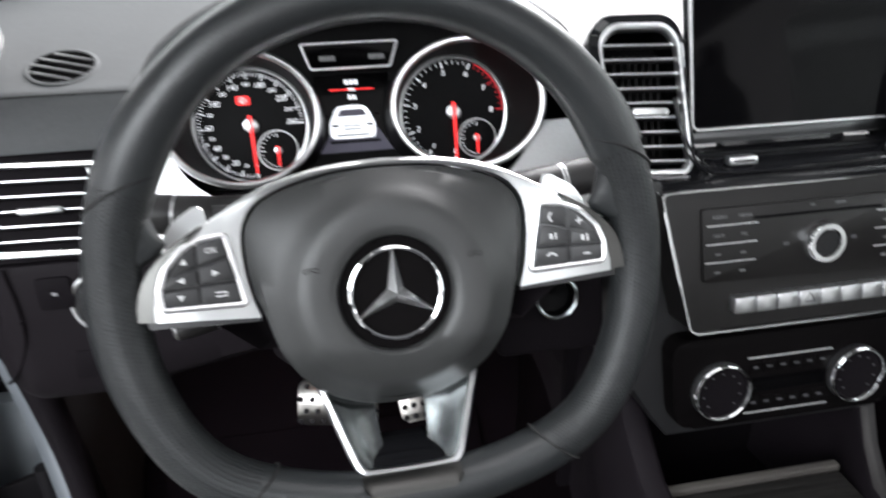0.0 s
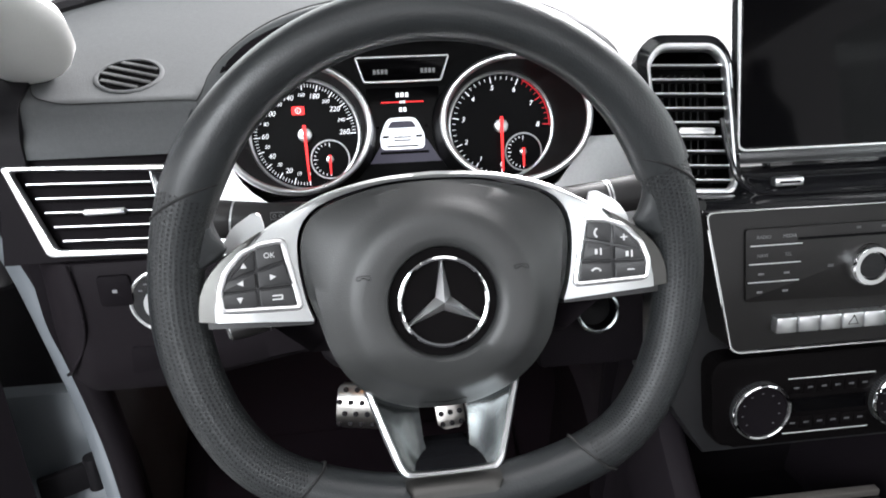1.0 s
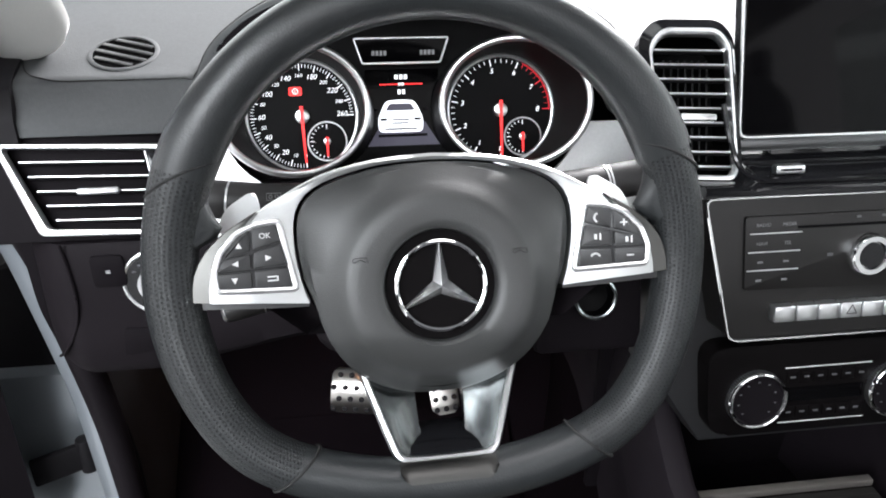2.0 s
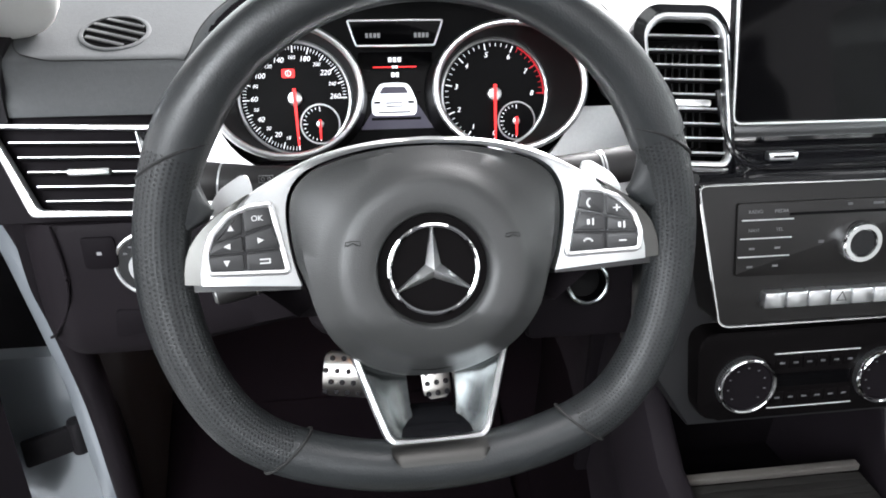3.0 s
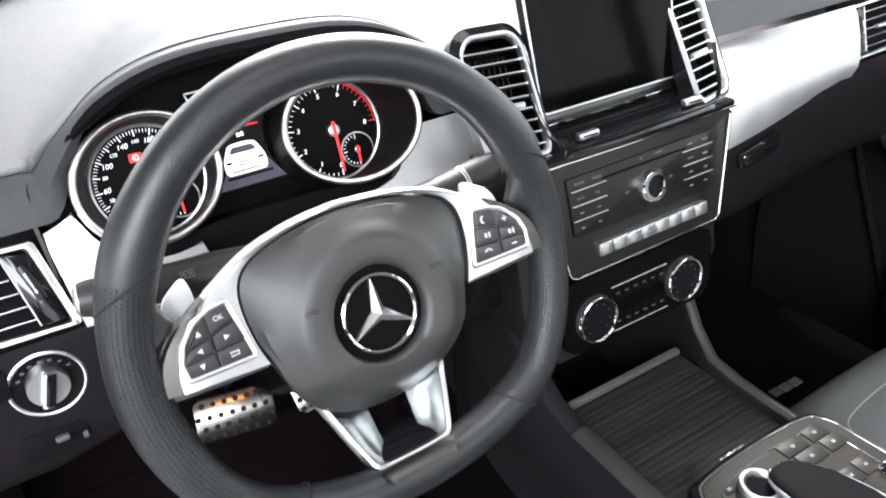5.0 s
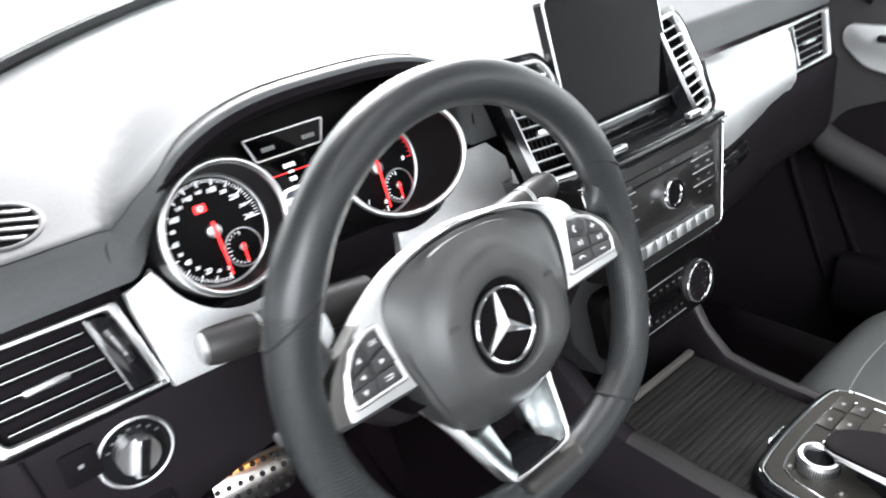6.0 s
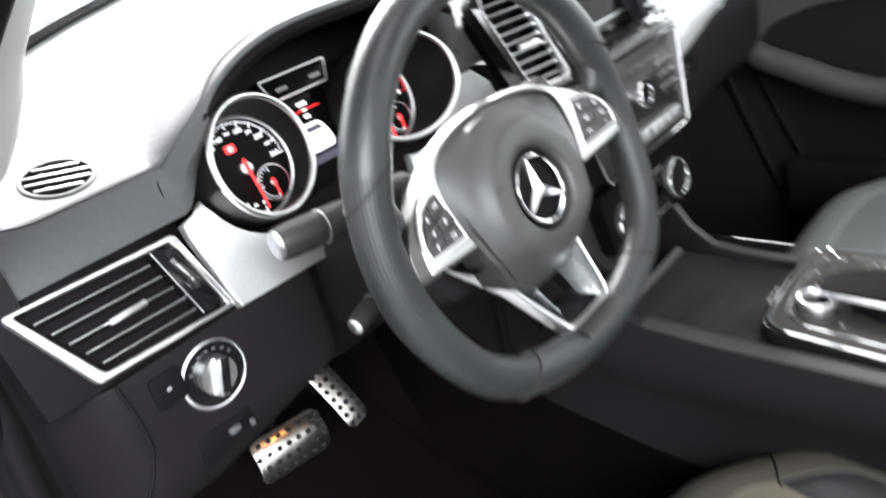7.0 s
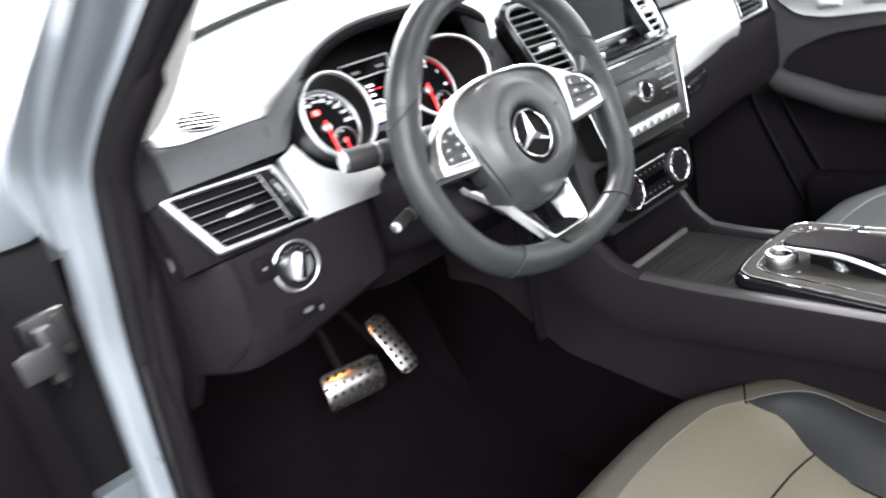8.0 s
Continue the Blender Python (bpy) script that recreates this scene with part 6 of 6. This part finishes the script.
# mats
bm = bmesh.new()
rings = []
for x in [-0.31 + 0.50 * i / 16 for i in range(17)]:
    rings.append([(x, -0.15, 0.422), (x, 0.28, 0.424), (x, 0.48, 0.45), (x, 0.60, 0.53), (x, 0.60, 0.537), (x, 0.475, 0.459), (x, 0.28, 0.433), (x, -0.15, 0.431)])
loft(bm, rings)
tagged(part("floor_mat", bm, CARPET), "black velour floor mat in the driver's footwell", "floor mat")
bm = bmesh.new()
rings = []
for x in [0.56 + 0.50 * i / 16 for i in range(17)]:
    rings.append([(x, -0.10, 0.422), (x, 0.28, 0.424), (x, 0.48, 0.45), (x, 0.60, 0.53), (x, 0.60, 0.537), (x, 0.475, 0.459), (x, 0.28, 0.433), (x, -0.10, 0.431)])
loft(bm, rings)
tagged(part("floor_mat", bm, CARPET), "black velour floor mat in the passenger's footwell", "floor mat")

# ---------------------------------------------------------------- seats
def both(half):
    """A right half outline, back to front, carried on round the left side."""
    return half + [(-x, y, z) for x, y, z in reversed(half[:-1])]


def seat(cx, yo, zo, label, mat_band, mat_side, mat_mid, pipe):
    s = thing("car_seat", pose(cx, yo, 0.42), label, "car seat", "front seats")
    o = lambda pts: [Vector((x, y, z - 0.42 + zo)) for x, y, z in pts]
    seam = smooth_path(o(both([(0.190, -0.54, 0.680), (0.192, -0.36, 0.685), (0.196, -0.27, 0.690), (0.206, -0.20, 0.699), (0.193, -0.16, 0.699), (0.163, -0.118, 0.690), (0.134, -0.082, 0.681), (0.06, -0.069, 0.679), (0, -0.067, 0.679)])), 6)
    rim = smooth_path(o(both([(0.252, -0.54, 0.668), (0.256, -0.36, 0.674), (0.257, -0.26, 0.684), (0.252, -0.20, 0.697), (0.240, -0.155, 0.699), (0.200, -0.098, 0.689), (0.139, -0.034, 0.675), (0.05, -0.020, 0.672), (0, -0.019, 0.672)])), 6)
    roll = smooth_path(o(both([(0.285, -0.54, 0.630), (0.290, -0.36, 0.632), (0.290, -0.25, 0.636), (0.283, -0.17, 0.645), (0.268, -0.115, 0.645), (0.222, -0.058, 0.638), (0.150, 0.0, 0.630), (0.07, 0.010, 0.626), (0, 0.011, 0.625)])), 6)
    foot = smooth_path(o(both([(0.270, -0.54, 0.50), (0.275, -0.36, 0.50), (0.275, -0.25, 0.50), (0.265, -0.17, 0.50), (0.250, -0.12, 0.50), (0.205, -0.07, 0.50), (0.140, -0.015, 0.50), (0.06, -0.004, 0.50), (0, -0.003, 0.50)])), 6)
    J = 30
    mid = [(a + b) / 2 + Vector((0, 0, 0.006)) for a, b in zip(seam, rim)]
    mid2 = [(a + b) / 2 + (b - a).cross(Vector((0, 0, 1))).length * Vector((0, 0, 0.12)) for a, b in zip(rim, roll)]
    bm = bmesh.new()
    loft(bm, [seam, mid, rim, mid2, roll, foot], closed=False)
    part("edge_band", bm, mat_band, s, "soft rolled edge of the cushion")
    # middle and bolsters meet along a curved seam
    n = 36
    half = [seam[i] for i in range(0, J + 1)]
    cen = smooth_path(o([(0.085, -0.54, 0.655), (0.088, -0.42, 0.655), (0.094, -0.31, 0.659), (0.115, -0.224, 0.662), (0.133, -0.182, 0.668), (0.147, -0.142, 0.680), (0.163, -0.118, 0.690)]), 5)
    for sx in (1, -1):
        f = lambda v: Vector((sx * v.x, v.y, v.z))
        rings = []
        for k in range(9):
            t = k / 8
            rings.append([f(a.lerp(b, t) + Vector((0, 0, 0.010 * math.sin(math.pi * t) * min(1, (b - a).length / 0.06)))) for a, b in zip(cen, half)])
        bm = bmesh.new()
        loft(bm, rings, closed=False)
        part("bolster", bm, mat_side, s, "grey side bolster")
        bm = bmesh.new()
        tube(bm, [f(v) + Vector((0, 0, -0.0002)) for v in cen], 0.0018, 6)
        part("seam", bm, THROAT, s)
    # middle: rows from the back to the front seam
    bm = bmesh.new()
    rings = []
    front = [seam[J + round(i * 36 / 24)] for i in range(25)]
    for j in range(31):
        e = cen[j]
        row = []
        for i in range(25):
            u = 1 - 2 * i / 24
            q = Vector((u * e.x, e.y, e.z))
            g = step(10, 30, j)
            tgt = front[i]
            q = Vector((q.x * (1 - g) + tgt.x * g, e.y + (tgt.y - cen[30].y) * g, e.z * (1 - g) + tgt.z * g))
            q.z += 0.006 * (1 - u * u) * (1 - g) + 0.004 * math.sin(math.pi * g)
            row.append(q)
        rings.append(row)
    loft(bm, rings, closed=False)
    part("cushion_middle", bm, mat_mid, s, "smooth leather seat middle")
    for x0 in (0.058, -0.058, 0.0):
        bm = bmesh.new()
        pts = []
        for j in range(0, 16):
            e = cen[j]
            if x0:
                pts.append(Vector((x0, e.y, e.z + 0.0055 * (1 - (x0 / e.x) ** 2))))
            else:
                q = rings[15][round(24 * j / 15)]
                pts.append(Vector((q.x, q.y, q.z)))
        tube(bm, pts, 0.0013, 6)
        part("seam", bm, THROAT, s)
    for curve, mt in ((seam, pipe),):
        bm = bmesh.new()
        tube(bm, [v + Vector((0, 0, 0.0006)) for v in curve], 0.0008, 6)
        part("piping", bm, mt, s, "stitched piping")
    for i in (J, len(seam) - 1 - J):
        bm = bmesh.new()
        tube(bm, [seam[i], mid[i] + Vector((0, 0, 0.0005)), rim[i] + Vector((0, 0, 0.0005)), mid2[i], roll[i]], 0.0013, 6)
        part("seam", bm, THROAT, s)
    # backrest and headrest
    m = pose(0, -0.56, 0.22 + zo, 16)
    bm = bmesh.new()
    loft(bm, [[m @ Vector((w_ * math.cos(a), 0.0 + d_ * math.sin(a), h_)) for a in [2 * math.pi * k / 24 for k in range(24)]] for h_, w_, d_ in ((-0.02, 0.22, 0.06), (0.05, 0.25, 0.085), (0.25, 0.27, 0.09), (0.42, 0.25, 0.08), (0.53, 0.21, 0.065), (0.57, 0.16, 0.04))])
    part("backrest", bm, mat_side, s, "leather backrest")
    bm = bmesh.new()
    loft(bm, [[m @ Vector((w_ * math.cos(a), 0.01 + d_ * math.sin(a), h_)) for a in [2 * math.pi * k / 24 for k in range(24)]] for h_, w_, d_ in ((0.60, 0.09, 0.03), (0.63, 0.125, 0.05), (0.72, 0.13, 0.055), (0.78, 0.10, 0.04))])
    part("headrest", bm, mat_side, s)
    bm = bmesh.new()
    box(bm, (0, -0.28, 0.05), (0.42, 0.46, 0.10), 0.02)
    part("base", bm, DARK, s)
    return s


BAND = leather("taupe_leather", (0.044, 0.039, 0.031), 0.5)
seat(0.022, -0.006, -0.022, "beige and grey leather driver's seat with curved seams", BAND, SEATGREY, BEIGE, PIPE)
seat(2 * MID + 0.004, 0.032, 0.014, "light grey leather passenger seat with pale piping", PASSLEATHER, PASSLEATHER, PASSLEATHER, STITCH)

# ---------------------------------------------------------------- passenger door
pdoor = thing("passenger_door", pose(1.10, 0.0, 0.45), "dark closed passenger door with silver switch panel and armrest", "car door")
dinv = Matrix.Translation((-1.10, 0, -0.45))
bm = bmesh.new()
rings = []
for i in range(30):
    y = -0.95 + 1.40 * i / 29
    rings.append([(x, y, z) for x, z in ((1.16, 0.45), (1.10, 0.45), (1.085, 0.60), (1.095, 0.80), (1.098, 0.98), (1.085, 1.04), (1.085, 1.12), (1.10, 1.145), (1.13, 1.15), (1.16, 1.15))])
loft(bm, rings)
part("panel", moved(bm, dinv), KNEE, pdoor, "dark door panel")
bm = bmesh.new()
prism(bm, round_poly([(0.20, 1.105), (0.205, 1.075), (0.16, 1.035), (0.10, 1.022), (-0.16, 1.022), (-0.16, 1.105)], 0.02), 0, 0.01, 0.002, Matrix(((0, 0, -1, 1.084), (1, 0, 0, 0), (0, 1, 0, 0), (0, 0, 0, 1))))
sp_ = part("switch_panel", moved(bm, dinv), ALU, pdoor, "pale silver seat switch panel")
for y, z, sy_, sz_ in ((0.10, 1.085, 0.09, 0.012), (0.09, 1.05, 0.05, 0.02), (0.0, 1.05, 0.05, 0.02)):
    bm = bmesh.new()
    box(bm, (1.071, y, z), (0.012, sy_, sz_), 0.004)
    part("seat_switch", moved(bm, dinv), KNEE if sz_ < 0.015 else SATIN, sp_)
bm = bmesh.new()
tube(bm, smooth_path([(1.095, 0.225, 0.905), (1.065, 0.20, 0.892), (1.050, 0.12, 0.868), (1.045, 0.03, 0.838), (1.045, -0.1, 0.822), (1.05, -0.6, 0.82)], 5), [0.014, 0.019, 0.023] + [0.027] * 23, 12)
part("armrest", moved(bm, dinv), DOORGREY, pdoor, "dark grey padded armrest")
bm = bmesh.new()
box(bm, (1.068, -0.15, 0.62), (0.06, 0.6, 0.12), 0.02)
part("door_pocket", moved(bm, dinv), DARK, pdoor)
bm = bmesh.new()
prism(bm, round_poly([(0.44, 0.86), (0.24, 0.86), (0.19, 0.95), (0.10, 0.985), (-0.10, 1.0), (-0.9, 1.0), (-0.9, 1.15), (0.44, 1.15)], 0.03), 0, 0.01, 0.004, Matrix(((0, 0, -1, 1.094), (1, 0, 0, 0), (0, 1, 0, 0), (0, 0, 0, 1))))
part("upper_lining", moved(bm, dinv), DOORGREY, pdoor, "dark grey upper door lining")
for y0, y1 in ((0.266, 0.169), (0.197, 0.086)):
    bm = bmesh.new()
    tube(bm, smooth_path([(1.092, y0 + 0.012, 0.862), (1.089, y0, 0.822), (1.084, y1, 0.60)], 6), 0.0075, 8)
    part("ridge", moved(bm, dinv), DARK, pdoor)
bm = bmesh.new()
box(bm, (1.13, -0.3, 1.36), (0.006, 1.2, 0.42))
win = part("window_pane", moved(bm, dinv), GLASS, pdoor, "clear side window")
win.visible_shadow = False
bm = bmesh.new()
tube(bm, smooth_path([(1.10, 0.24, 1.15), (1.085, 0.20, 1.17), (1.085, 0.16, 1.15)], 4), 0.016, 10)
part("mirror_triangle", moved(bm, dinv), GLOSS, pdoor, "black cover at the mirror foot")

# open driver's door, hinged ahead of the opening
dd = thing("driver_door", pose(-0.52, 0.50, 0.40, 0, 0, -62), "open silver-blue driver's door seen at its hinge edge", "car door")
bm = bmesh.new()
rings = []
for i in range(12):
    y = -0.02 - 1.05 * i / 11
    rings.append([(x, y, z) for x, z in ((0.0, 0.0), (0.07, 0.02), (0.09, 0.3), (0.08, 0.68), (0.04, 0.74), (0.0, 0.72), (-0.05, 0.5), (-0.04, 0.1))])
loft(bm, rings)
part("panel", bm, DARK, dd, "dark inner side of the door")
bm = bmesh.new()
box(bm, (-0.056, -0.53, 0.32), (0.008, 1.0, 0.52), 0.003)
part("outer_skin", bm, PAINT, dd, "silver-blue painted outer skin")
bm = bmesh.new()
box(bm, (0.09, -0.5, 0.38), (0.02, 0.85, 0.55), 0.01)
part("lining", bm, DARK, dd, "dark inner lining")
for z in (0.18, 0.52):
    bm = bmesh.new()
    box(bm, (0.03, 0.02, z), (0.012, 0.07, 0.045), 0.004)
    lathe(bm, [(0.001, -0.028), (0.011, -0.028), (0.012, -0.024), (0.012, 0.024), (0.011, 0.028), (0.001, 0.028)], 16, (0.03, 0.058, z))
    part("hinge", bm, RUBBER, dd, "dark door hinge")
bm = bmesh.new()
box(bm, (-0.455, 0.505, 0.965), (0.060, 0.014, 0.070), 0.005)
box(bm, (-0.470, 0.470, 0.965), (0.012, 0.070, 0.046), 0.004)
lathe(bm, [(0.001, -0.036), (0.010, -0.036), (0.012, -0.031), (0.012, 0.031), (0.010, 0.036), (0.001, 0.036)], 18, (-0.470, 0.432, 0.965))
box(bm, (-0.492, 0.415, 0.965), (0.044, 0.012, 0.040), 0.004)
for dz in (-0.022, 0.022):
    lathe(bm, [(0.001, 0.0), (0.0075, 0.0), (0.0075, 0.005), (0.006, 0.0065), (0.001, 0.0065)], 6, m=Matrix(((1, 0, 0, -0.440), (0, 0, -1, 0.498), (0, 1, 0, 0.965 + dz), (0, 0, 0, 1))))
tagged(part("door_hinge", bm, STALK), "dark metal upper door hinge on the pillar", "hinge")

bm = bmesh.new()
for i in range(3):
    box(bm, (0.866 + 0.026 * i, 0.202 - 0.001 * i, 0.4375), (0.022, 0.018, 0.004), 0.001)
tagged(part("mat_badge", bm, SATIN), "small silver badge of three bars on the mat", "badge")

# warm lamp under the dash that lights the pedals
fl = thing("footwell_lamp", pose(-0.03, 0.40, 0.893), "small warm footwell lamp under the dash", "lamp")
bm = bmesh.new()
box(bm, (0, 0, 0), (0.05, 0.02, 0.008), 0.002)
part("lens", bm, ICONDIM, fl)
